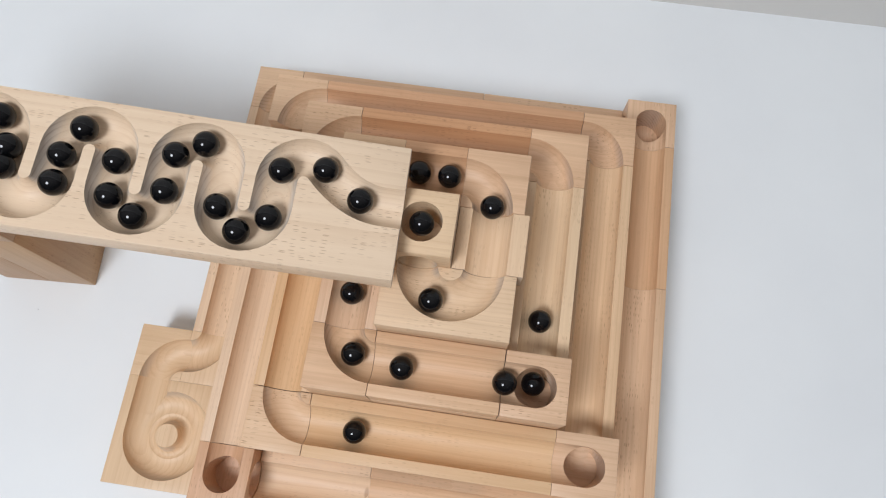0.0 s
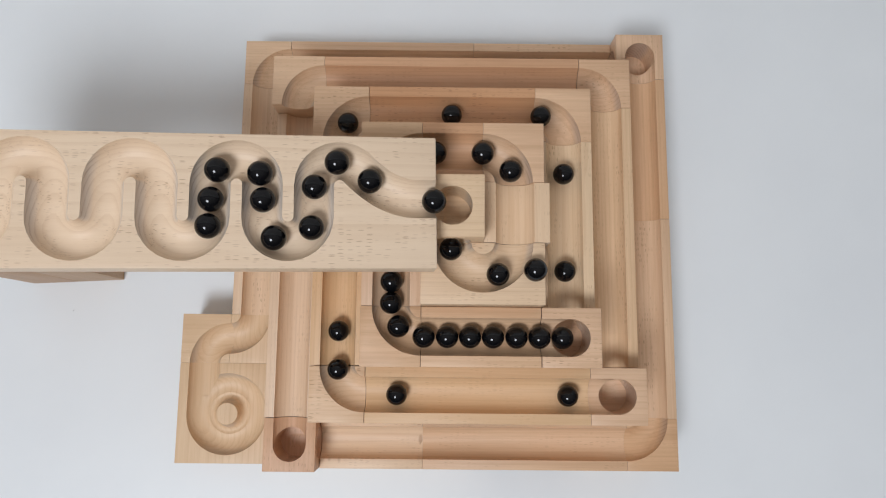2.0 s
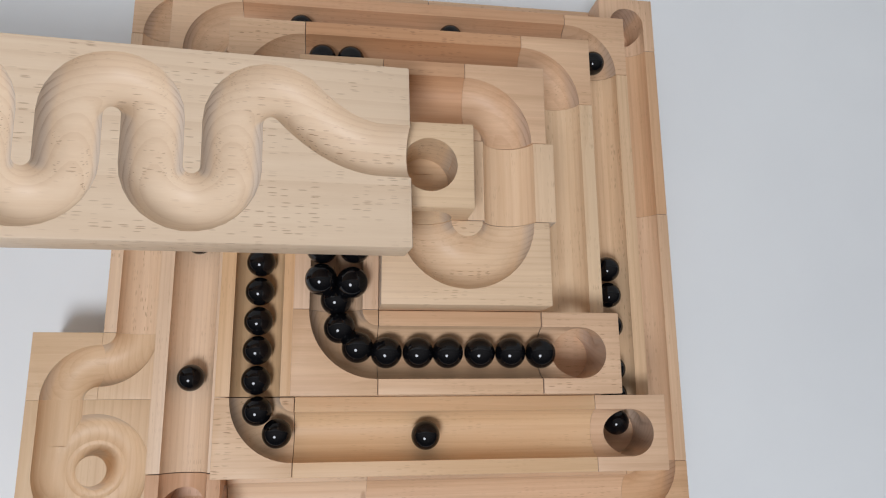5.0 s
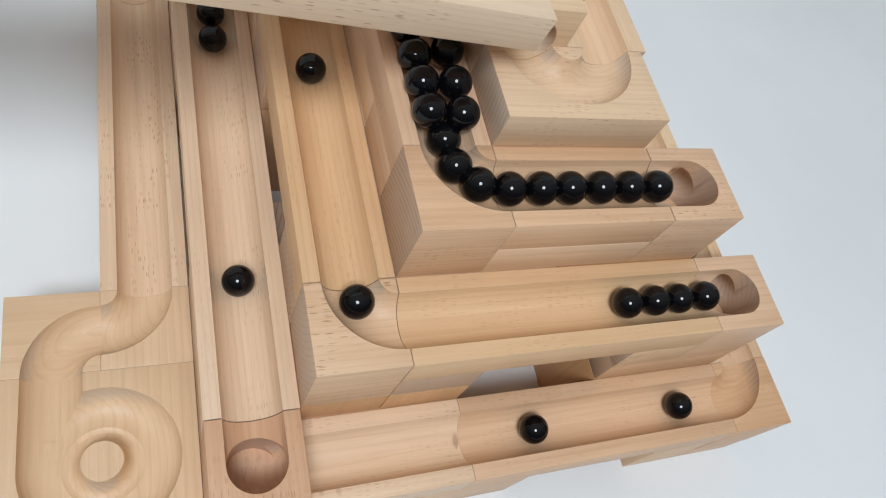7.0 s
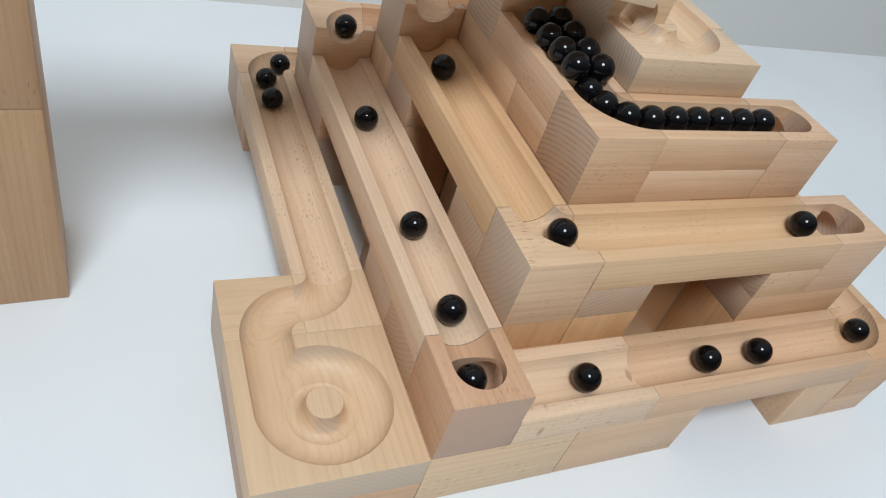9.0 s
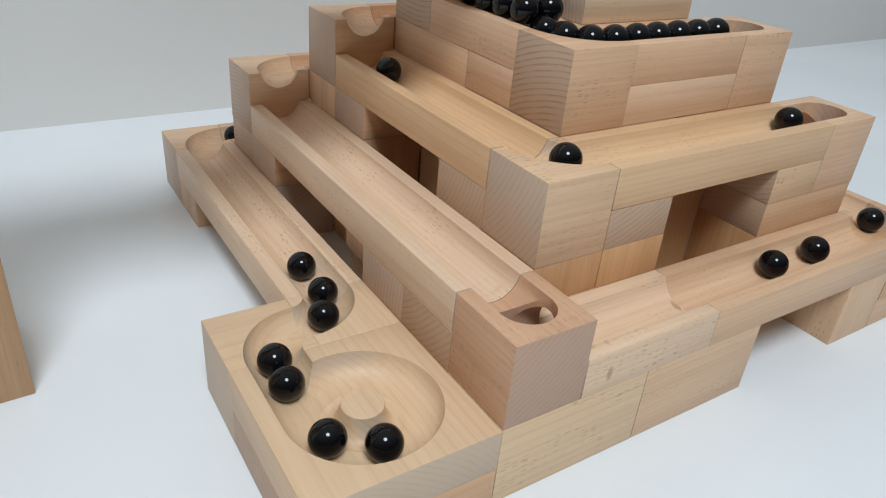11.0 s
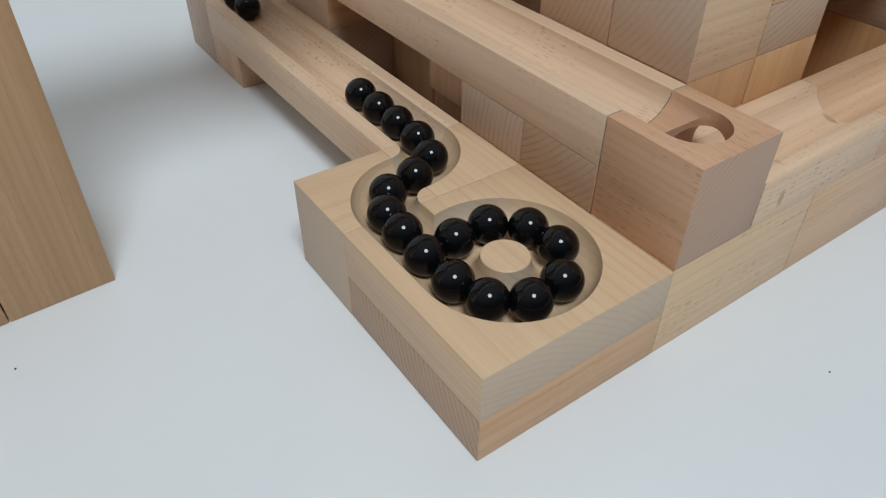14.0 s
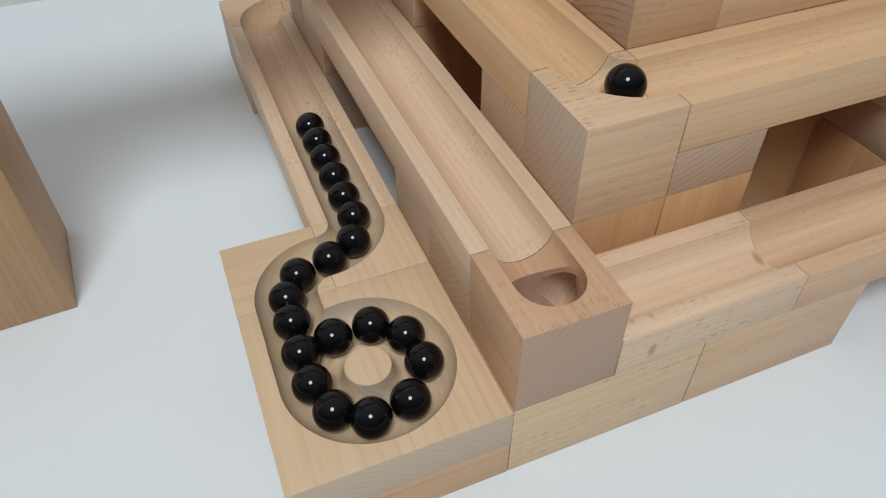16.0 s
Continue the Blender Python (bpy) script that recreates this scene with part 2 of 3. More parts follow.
def finished(name, bm, mat, cutters=(), axis=0, base=None, wind=False):
    """One solid with the cutters taken out, its own x along the grain (axis), its origin in its middle."""
    mesh = bpy.data.meshes.new(name)
    bm.to_mesh(mesh)
    bm.free()
    ob = new(name, mesh)
    tools = []
    for c in cutters:
        cm = bpy.data.meshes.new("tool")
        c.to_mesh(cm)
        c.free()
        t = new("tool", cm)
        tools.append(t)
        mod = ob.modifiers.new("cut", "BOOLEAN")
        mod.operation, mod.object, mod.solver = "DIFFERENCE", t, "EXACT"
        mod.use_self = wind
    if tools:
        cut = bpy.data.meshes.new_from_object(ob.evaluated_get(bpy.context.evaluated_depsgraph_get()))
        ob.modifiers.clear()
        ob.data = cut
        bpy.data.meshes.remove(mesh)
        cut.name = name
        mesh = cut
        for t in tools:
            tm = t.data
            bpy.data.objects.remove(t)
            bpy.data.meshes.remove(tm)
    co = np.empty(len(mesh.vertices) * 3)
    mesh.vertices.foreach_get("co", co)
    co = co.reshape(-1, 3)
    mid = Vector((co.min(0) + co.max(0)) / 2)
    turn = (Matrix.Identity(4), Matrix.Rotation(radians(90), 4, "Z"), Matrix.Rotation(radians(-90), 4, "Y"))[axis]
    m = Matrix.Translation(mid) @ turn
    mesh.transform(m.inverted())
    mesh.materials.clear()
    mesh.materials.append(mat)
    mesh.polygons.foreach_set("use_smooth", [True] * len(mesh.polygons))
    mesh.set_sharp_from_angle(angle=radians(32))
    ob.matrix_world = (base @ m) if base else m
    return ob


def arc(cx, cy, r, a0, a1, n=14):
    return [(cx + r * math.cos(radians(a0 + (a1 - a0) * i / n)), cy + r * math.sin(radians(a0 + (a1 - a0) * i / n))) for i in range(n + 1)]


SIDES = {"E": (1, 0), "W": (-1, 0), "N": (0, 1), "S": (0, -1)}
ANGLE = {"E": 0, "N": 90, "W": 180, "S": 270}


def bend_points(col, row, a, b, over=0.0):
    """The line of a quarter bend through the cell, from side a to side b."""
    (ax, ay), (bx, by) = SIDES[a], SIDES[b]
    mx, my = col + 0.5, row + 0.5
    cx, cy = mx + (ax + bx) / 2, my + (ay + by) / 2
    a0 = math.degrees(math.atan2(my + ay / 2 - cy, mx + ax / 2 - cx))
    a1 = math.degrees(math.atan2(my + by / 2 - cy, mx + bx / 2 - cx))
    d = (a1 - a0 + 180) % 360 - 180
    pts = arc(cx, cy, 0.5, a0, a0 + d)
    if over:
        pts = [(pts[0][0] + ax * over, pts[0][1] + ay * over)] + pts + [(pts[-1][0] + bx * over, pts[-1][1] + by * over)]
    return pts


def block(kind, label, x0, y0, z0, x1, y1, z1, cutters=(), axis=None, mat=None, group="marble run blocks", gap=None):
    if axis is None:
        axis = max(range(2), key=lambda i: (x1 - x0, y1 - y0)[i])
    ob = finished(kind, box_mesh(x0, y0, z0, x1, y1, z1, bevel=random.uniform(0.006, 0.013), gap=random.choice((0.0006, 0.0015, 0.003, 0.006)) if gap is None else gap), mat or WOOD, cutters, axis)
    return tagged(ob, label, "wooden block", group)


def tone_of(mat):
    """The word for a block's tone."""
    return {"rose_beech": "reddish", "pale_beech": "pale", "spotted_beech": "spotted pale", "golden_beech": "golden", "flecked_beech": "flecked",
            "orange_shade_beech": "orange-toned", "honey_beech": "honey-coloured"}.get(mat.name if mat else "", "light brown")


def straight(x0, y0, x1, y1, top, mat=None):
    if x1 - x0 > y1 - y0:
        line = [(x0 - 0.2, (y0 + y1) / 2, top + UP), (x1 + 0.2, (y0 + y1) / 2, top + UP)]
    else:
        line = [((x0 + x1) / 2, y0 - 0.2, top + UP), ((x0 + x1) / 2, y1 + 0.2, top + UP)]
    n = max(x1 - x0, y1 - y0)
    size = "long" if n > 3 else "short"
    return block("track_block", f"{size} straight {tone_of(mat)} beech track block with a rounded groove", x0, y0, top - 0.5, x1, y1, top,
                 [tube_mesh(line, RG)], axis=0 if line[0][1] == line[1][1] else 1, mat=mat)


def corner(col, row, a, b, top, deep=1.0, axis=0, mat=None, gap=None):
    pts = [(x, y, top + UP) for x, y in bend_points(col, row, a, b, 0.2)]
    return block("corner_block", f"{'flat' if deep < 1 else 'cube-shaped'} {tone_of(mat)} beech track block with a curved groove", col, row, top - deep, col + 1, row + 1, top,
                 [tube_mesh(pts, RG)], axis=axis, mat=mat, gap=gap)


def drop(col, row, a, b, top, axis=2, mat=None, gap=None):
    """A cube with a groove in from side a, a round shaft, and a tunnel out at side b half a step lower."""
    mx, my = col + 0.5, row + 0.5
    low = top - 0.5 + UP
    cuts = [tube_mesh([(mx, my, low - RG + 0.05), (mx, my, top + 0.2)], 0.31, n=40)]
    bx, by = SIDES[b]
    cuts.append(tube_mesh([(mx - bx * 0.12, my - by * 0.12, low), (mx + bx * 0.7, my + by * 0.7, low)], 0.30, n=36))
    if a:
        ax, ay = SIDES[a]
        cuts.append(tube_mesh([(mx, my, top + UP), (mx + ax * 0.7, my + ay * 0.7, top + UP)], RG))
    return block("drop_block", f"{tone_of(mat)} beech cube with a round shaft that drops marbles", col, row, top - 1, col + 1, row + 1, top, cuts, axis=axis, mat=mat, gap=gap)


def support(x0, y0, z0, x1, y1, z1, axis=None, mat=None):
    wide, tall = max(x1 - x0, y1 - y0), z1 - z0
    form = "upright" if tall > wide else "flat square" if tall < wide <= 1 else "cube-shaped" if tall == wide == 1 else "long flat" if tall < 0.6 else "large oblong"
    spot = "standing on the white table" if z0 == 0 else "stacked under the track"
    return block("support_block", f"{form} {tone_of(mat)} solid beech block {spot}", x0, y0, z0, x1, y1, z1, axis=axis, mat=mat, group="supporting blocks", gap=random.choice((0.003, 0.005, 0.008)))


# ---- table and wall ----
def slab(name, x0, y0, z0, x1, y1, z1, mat, label, category):
    bm = bmesh.new()
    bmesh.ops.create_cube(bm, size=1)
    for v in bm.verts:
        v.co = (x0 if v.co.x < 0 else x1, y0 if v.co.y < 0 else y1, z0 if v.co.z < 0 else z1)
    return tagged(finished(name, bm, mat), label, category, kind="structure")


slab("floor", -1.6, -1.4, -0.03, 1.9, 0.506, 0.0, WHITE, "smooth matt white tabletop under the marble run", "tabletop")
slab("wall_back", -1.6, 0.506, -0.03, 1.9, 0.54, 1.2, WALL, "plain off-white wall behind the table", "wall")

# ---- lowest ring, tops one step high ----
corner(0, 8, "E", "S", 1.0)
straight(1, 8, 5, 9, 1.0)
straight(5, 8, 8, 9, 1.0)
straight(0, 3, 1, 8, 1.0, WOOD_PALE)
corner(0, 2, "N", "W", 1.0, axis=1, mat=WOOD_POOL, gap=0.0004)
corner(-1, 2, "E", "S", 1.0, mat=WOOD_POOL, gap=0.0004)


def whirl_block():
    """The end block: a square body with a winding groove into a round basin, and the post left standing in its middle."""
    cy = 0.98
    base = tagged(new("whirl_block"), "square honey-coloured beech end block with a round basin", "wooden block", "marble run blocks")
    base.matrix_world = pose(0, 1 * U, 0.5 * U)
    cuts = [ring_mesh(0, cy, 1.045, 0.515, 0.305), ring_mesh(0, cy, 0.883, 0.363, 0.142, n=50, k=22), tube_mesh([(-0.5, 2.3, 1 + UP), (-0.5, 1.32, 1 + UP)], RG),
            tube_mesh([(-0.53, 1.5, 1.047), (-0.53, cy, 1.047)], 0.29), tube_mesh([(0, cy, 0.76), (0, cy, 1.2)], 0.30, n=40)]
    body = finished("body", box_mesh(-1, 0, 0.5, 1, 2, 1.0, bevel=0.01, gap=0.0004), WOOD_POOL, cuts, 1)
    # the post widens softly from its flat top into the floor of the basin
    bm = bmesh.new()
    profile = ((0.40, 0.740), (0.36, 0.742), (0.32, 0.752), (0.29, 0.775), (0.265, 0.815), (0.245, 0.865), (0.232, 0.915), (0.223, 0.960), (0.219, 0.980), (0.212, 0.986))
    around = 48
    rings = [[bm.verts.new((U * r * math.cos(2 * math.pi * k / around), U * (cy + r * math.sin(2 * math.pi * k / around)), U * z)) for k in range(around)]
             for r, z in profile]
    for a, b in zip(rings, rings[1:]):
        for k in range(around):
            bm.faces.new((a[k], a[(k + 1) % around], b[(k + 1) % around], b[k]))
    bm.faces.new(rings[-1])
    bm.faces.new(rings[0][::-1])
    post = finished("post", bm, WOOD_POOL, (), 1)
    for ob in (body, post):
        place = ob.matrix_world.copy()
        ob.parent = base
        ob.matrix_parent_inverse = pose(0, 1 * U, 0.5 * U).inverted()
        ob.matrix_basis = place
    tagged(post, "round beech post with a flat top")


whirl_block()
support(-1, 0, 0, 1, 2, 0.5, axis=0)
support(0, 7, 0, 1, 8, 0.5, axis=2)
for a, b in ((1, 3), (6, 8)):
    support(a, 8, 0, b, 9, 0.5)
# ---- second: bottom row and right column ----
straight(2, 0, 4, 1, 1.5, WOOD_SPOTTED)
straight(4, 0, 8, 1, 1.5)
corner(8, 0, "W", "N", 1.5)
straight(8, 1, 9, 5, 1.5)
straight(8, 5, 9, 8, 1.5, WOOD_ROSE)
drop(8, 8, "S", "W", 1.5, axis=1)
support(8, 8, 0, 9, 9, 0.5)
support(1, 0, 0, 3, 1, 1.0, mat=WOOD_FLECK)
support(3, 0, 0, 5, 1, 1.0)
support(7, 0, 0, 8, 1, 1.0, axis=2)
support(8, 0, 0, 9, 1, 0.5)
support(8, 4, 0, 9, 6, 1.0)
# ---- third: the long column that ends in a drop ----
drop(1, 0, "N", "E", 2.0, axis=1, mat=WOOD_ROSE, gap=0.008)
straight(1, 1, 2, 7, 2.0, WOOD_PALE)
support(1, 1, 1.0, 4, 2, 1.5)
support(1, 2, 1.0, 4, 3, 1.5)
support(1, 1, 0, 2, 3, 1.0)
support(1.35, 3, 0, 2.35, 4, 1.0, axis=2)
support(1.2, 3, 1.0, 2.2, 3.9, 1.5, axis=2)
support(1, 6, 1.0, 2, 7, 1.5)
support(1, 6, 0, 2, 8, 1.0)
corner(1, 7, "E", "S", 2.5)
support(1, 7, 1.0, 2, 8, 1.5)
# ---- fourth ring ----
straight(2, 7, 7, 8, 2.5, WOOD_ROSE)
corner(7, 7, "S", "W", 2.5)
straight(7, 2, 8, 7, 2.5)
support(7, 7, 0, 8, 8, 1.5, axis=2)
support(3, 7, 0, 5, 8, 2.0)
support(7, 4, 0, 8, 6, 2.0)
support(7, 2, 1.5, 8, 3, 2.0)
# ---- fifth: second row and third column ----
drop(7, 1, "W", "N", 3.0, axis=0)
straight(3, 1, 7, 2, 3.0, WOOD_GOLD)
corner(2, 1, "N", "E", 3.0, axis=0, mat=WOOD_FLECK, gap=0.006)
straight(2, 2, 3, 6, 3.0, WOOD_GOLD)
support(3, 1, 2.0, 4, 2, 2.5, axis=1)
support(6, 1, 2.0, 7, 2, 2.5, axis=0)
support(2, 1, 1.5, 3, 2, 2.0, axis=2, mat=WOOD_WARM_SHADE)
support(3, 1, 1.5, 4, 2, 2.0, axis=2, mat=WOOD_WARM_SHADE)
support(6, 1, 1.5, 8, 2, 2.0, axis=0)
# back of the front opening: the deeper orange stands in for shade there
support(4, 2, 0, 6, 3, 2.0, axis=2, mat=WOOD_WARM_SHADE)
support(2, 1, 0, 4, 2, 1.0)
# right wall of the opening, darkened by the same wood colour
support(6, 1, 0, 8, 2, 1.5, axis=2, mat=WOOD_WARM_SHADE)
# filler added only to close a bright slit behind the front opening
support(6, 2, 0, 7, 3, 2.0)
support(2, 2, 2.0, 3, 3, 2.5, axis=0)
support(2, 2, 1.5, 3, 3, 2.0, axis=0)
support(2, 5, 2.0, 3, 6, 2.5, axis=0)
support(2, 5, 0, 3, 6, 2.0, axis=2)
support(3, 3, 0, 4, 5, 2.0)
support(3, 4, 2.0, 4, 5, 2.5)
# ---- sixth ring ----
corner(2, 6, "E", "S", 3.5)
support(2, 6, 0, 3, 7, 2.5, axis=2)
straight(3, 6, 6, 7, 3.5, WOOD_ROSE)
corner(6, 6, "S", "W", 3.5)
straight(6, 3, 7, 6, 3.5, WOOD_PALE)
support(4, 6, 0, 5, 7, 3.0, axis=2)
support(6, 6, 0, 7, 7, 2.5, axis=2)
support(6, 3, 0, 7, 4, 3.0, axis=2)
# ---- seventh: row and short column where marbles jam ----
drop(6, 2, "W", "N", 4.0, axis=0)
straight(4, 2, 6, 3, 4.0)
corner(3, 2, "N", "E", 4.0, axis=0)
straight(3, 3, 4, 5, 4.0)
support(4, 2, 3.0, 6, 3, 3.5)
support(3, 3, 3.0, 4, 4, 3.5, axis=1)
support(3, 4, 3.0, 4, 6, 3.5, axis=1)
support(3, 2, 2.0, 5, 4, 3.0)
support(5, 2, 2.0, 7, 3, 3.0, mat=WOOD_WARM_SHADE)
support(3, 4, 2.5, 5, 6, 3.0)
# ---- eighth ring and the top cube ----
corner(3, 5, "E", "S", 4.5)
block("track_block", "short reddish straight beech track block with a rounded groove", 4, 5, 4.0, 5, 6, 4.5,
      [tube_mesh([(3.8, 5.5, 4.5 + UP), (5.2, 5.5, 4.5 + UP)], RG)], axis=0, mat=WOOD_ROSE)
corner(5, 5, "S", "W", 4.5, deep=0.5)
block("track_block", "short golden straight beech track block standing slightly proud", 5, 4, 4.0, 6.09, 5, 4.5,
      [tube_mesh([(5.52, 3.8, 4.5 + UP), (5.52, 5.2, 4.5 + UP)], RG)], axis=1, mat=WOOD_GOLD)
block("corner_block", "wide beech track block with a half-round groove", 4, 3, 4.0, 6, 4, 4.5,
      [tube_mesh([(x, y, 4.5 + UP) for x, y in [(4.5, 4.2)] + arc(5, 4, 0.5, 180, 360, 24) + [(5.5, 4.2)]], RG)], axis=0, mat=WOOD_PALE)
drop(4, 4, None, "S", 5.0, axis=0, mat=WOOD_PALE)
support(4, 4, 3.0, 6, 6, 4.0)
support(4, 3, 3.0, 6, 4, 4.0)

# ---- the wide ramp on its tower ----
RAMP = pose(4.25 * U, 4.463 * U, 5.366 * U, 0, 6.01, 1.27)
HALF, RB = 1.0, 0.3725      # half the ramp's width, radius of its bends


def ramp_line():
    """The winding line of the ramp from its mouth leftwards, in the ramp's own steps."""
    pts = [(0.3, 0.045), (-0.3, 0.045)]
    # from the mouth up to the first crest
    for i in range(1, 12):
        k = i / 12
        pts.append((-0.3 - 0.855 * k, 0.045 + 0.434 * k * k))
    x, hi, lo = -1.44, 0.24, -0.23
    pts += [(x + RB * math.cos(radians(a)), hi + RB * math.sin(radians(a))) for a in range(40, 181, 14)]
    down = True
    for i in range(10):
        x -= 2 * RB
        if down:
            pts += [(x + RB * math.cos(radians(-a)), lo + RB * math.sin(radians(-a))) for a in range(0, 181, 12)]
        else:
            pts += [(x + RB * math.cos(radians(a)), hi + RB * math.sin(radians(a))) for a in range(0, 181, 12)]
        down = not down
    return pts


RAMP_LINE = ramp_line()


def build_ramp():
    bm = box_mesh(-9.6, -HALF, -0.44, 0, HALF, 0, bevel=0.02, gap=0)
    rg = 0.295
    return tagged(finished("ramp_board", bm, WOOD_BOARD, [tube_mesh([(x, y, 0.04) for x, y in RAMP_LINE], rg), box_mesh(-0.30, -0.56, -1.0, 0.2, 0.56, -0.328, bevel=0)], 0, base=RAMP, wind=True),
                  "wide pale beech ramp board with a winding groove", "ramp")


build_ramp()


def build_tower():
    base = pose(-2.72 * U, 3.79 * U, 0, 0, 0, 3.0)
    for i in range(2):
        for z0, z1 in ((0, 3.0), (3.0, 5.61)):
            # the tower's shaded look comes from this darker wood colour
            ob = finished("tower_block", box_mesh(-1 - i, 0, z0, -i, 1.5, z1), WOOD_TOWER_SHADED, (), 2, base=base)
            tagged(ob, "tall upright beech block carrying the ramp", "wooden block", "tower blocks")


build_tower()


# ---- specks on the table ----
def speck(x, y, size):
    bm = bmesh.new()
    bmesh.ops.create_icosphere(bm, subdivisions=1, radius=size)
    for v in bm.verts:
        v.co = Vector((v.co.x * random.uniform(0.7, 1.5), v.co.y * random.uniform(0.7, 1.3), v.co.z * 0.6)) + Vector((x * U, y * U, size * 0.5))
    tagged(finished("crumb", bm, CRUMB), "tiny dark crumb lying on the white tabletop", "crumb", "crumbs")


# ---- the marbles' way ----
def bend3(col, row, a, b, z):
    return [(x, y, z) for x, y in bend_points(col, row, a, b)]


def marble_line():
    """The line of a marble's centre from the ramp's left end down into the basin, in steps."""
    pts = []
    for x, y in RAMP_LINE[::-1]:
        if x <= 0.02:
            p = RAMP @ (Vector((x, y, 0.04 - 0.30 + BALL)) * U) / U
            pts.append(tuple(p))
    z = 4.5 - SINK
    pts += [(4.40, 4.5, 5.22), (4.5, 4.5, 5.0), (4.5, 4.48, z + 0.1), (4.5, 4.35, z)]
    pts += [(x, y, z) for x, y in arc(5, 4, 0.5, 180, 360, 24)] + bend3(5, 5, "S", "W", z) + bend3(3, 5, "E", "S", z)
    z = 4.0 - SINK
    pts += [(3.5, 4.9, z + 0.46), (3.5, 4.78, z + 0.3), (3.5, 4.68, z)] + bend3(3, 2, "N", "E", z)
    pts += [(6.2, 2.5, z), (6.42, 2.5, z - 0.12), (6.5, 2.52, z - 0.45)]
    z = 3.5 - SINK
    pts += [(6.5, 2.65, z)] + bend3(6, 6, "S", "W", z) + bend3(2, 6, "E", "S", z)
    z = 3.0 - SINK
    pts += [(2.5, 5.9, z + 0.46), (2.5, 5.78, z + 0.3), (2.5, 5.68, z)] + bend3(2, 1, "N", "E", z)
    pts += [(7.2, 1.5, z), (7.42, 1.5, z - 0.12), (7.5, 1.52, z - 0.45)]
    z = 2.5 - SINK
    pts += [(7.5, 1.65, z)] + bend3(7, 7, "S", "W", z) + bend3(1, 7, "E", "S", z)
    z = 2.0 - SINK
    pts += [(1.5, 6.9, z + 0.46), (1.5, 6.78, z + 0.3), (1.5, 6.68, z), (1.5, 0.8, z), (1.5, 0.58, z - 0.12), (1.52, 0.5, z - 0.45)]
    z = 1.5 - SINK
    pts += [(1.65, 0.5, z)] + bend3(8, 0, "W", "N", z) + [(8.5, 8.2, z), (8.5, 8.42, z - 0.12), (8.48, 8.5, z - 0.45)]
    z = 1.0 - SINK
    pts += [(8.35, 8.5, z)] + bend3(0, 8, "E", "S", z) + bend3(0, 2, "N", "W", z)[:-1] + bend3(-1, 2, "E", "S", z)
    pts += [(-0.53, 1.5, z), (-BASIN, 1.2, z)]
    pts += [(x, y, z) for x, y in arc(0, 0.98, BASIN, 180, 920, 150)]
    return np.array(pts)


LINE = marble_line()
FAR = np.concatenate(([0.0], np.cumsum(np.linalg.norm(np.diff(LINE, axis=0), axis=1))))
# marbles climb the outer wall of the half-round groove
BANK = radians(30)
for q in LINE:
    if 3.4 < q[1] < 3.98 and 4.4 < q[0] < 5.6 and 4.3 < q[2] < 4.6:
        out = Vector((q[0] - 5, q[1] - 4)).normalized() * (RG - BALL) * math.sin(BANK) * min(1.0, (4.0 - q[1]) * 4)
        q[0], q[1], q[2] = q[0] + out.x, q[1] + out.y, q[2] + (RG - BALL) * (1 - math.cos(BANK))


def along(s):
    return Vector([float(np.interp(s, FAR, LINE[:, i])) for i in range(3)])


# ---- marbles ----
def ball_mesh():
    bm = bmesh.new()
    bmesh.ops.create_uvsphere(bm, u_segments=36, v_segments=20, radius=BALL * U)
    mesh = bpy.data.meshes.new("marble")
    bm.to_mesh(mesh)
    bm.free()
    mesh.polygons.foreach_set("use_smooth", [True] * len(mesh.polygons))
    mesh.materials.append(GLASS)
    return mesh


MARBLE = ball_mesh()


def smooth(keys, t):
    """The way gone at t, never backwards, between keys of seconds and steps."""
    if t <= keys[0][0]:
        return keys[0][1]
    if t >= keys[-1][0]:
        return keys[-1][1]
    i = max(j for j in range(len(keys) - 1) if keys[j][0] <= t)
    rate = [(b[1] - a[1]) / (b[0] - a[0]) for a, b in zip(keys, keys[1:])]

    def slope(j):
        if j == 0 or j == len(keys) - 1:
            return rate[min(j, len(rate) - 1)] if j == 0 else 0.0
        a, b = rate[j - 1], rate[j]
        return 2 * a * b / (a + b) if a > 0 and b > 0 else 0.0
    (t0, s0), (t1, s1) = keys[i], keys[i + 1]
    h = t1 - t0
    k = (t - t0) / h
    m0, m1 = slope(i) * h, slope(i + 1) * h
    return s0 * (2 * k ** 3 - 3 * k * k + 1) + m0 * (k ** 3 - 2 * k * k + k) + s1 * (3 * k * k - 2 * k ** 3) + m1 * (k ** 3 - k * k)


def roll(keys, rest=None, hop=()):
    """One marble that follows the track: keys of seconds and way gone; rest: when and where it settles on the heap; hop: a leap out of the groove."""
    ob = tagged(new("marble", MARBLE), "glossy black glass marble in the wooden groove", "marble", "marbles")
    rows = []
    for i in range(161):
        t = i / 10
        p = along(smooth(keys, t))
        if rest and t > rest[0] - 0.31:
            k = min(1.0, (t - rest[0] + 0.3) / 0.3)
            p = along(keys[-1][1]).lerp(Vector(rest[1:]), k)
        for h in hop:
            if abs(h[0] - t) < 0.01:
                p = Vector(h[1:])
        rows.append((t, p))
    slim = [r for j, r in enumerate(rows) if j in (0, 160) or (r[1] - rows[j - 1][1]).length > 1e-4 or (rows[j + 1][1] - r[1]).length > 1e-4]
    walk(ob, [(t, pose(p.x * U, p.y * U, p.z * U)) for t, p in slim])


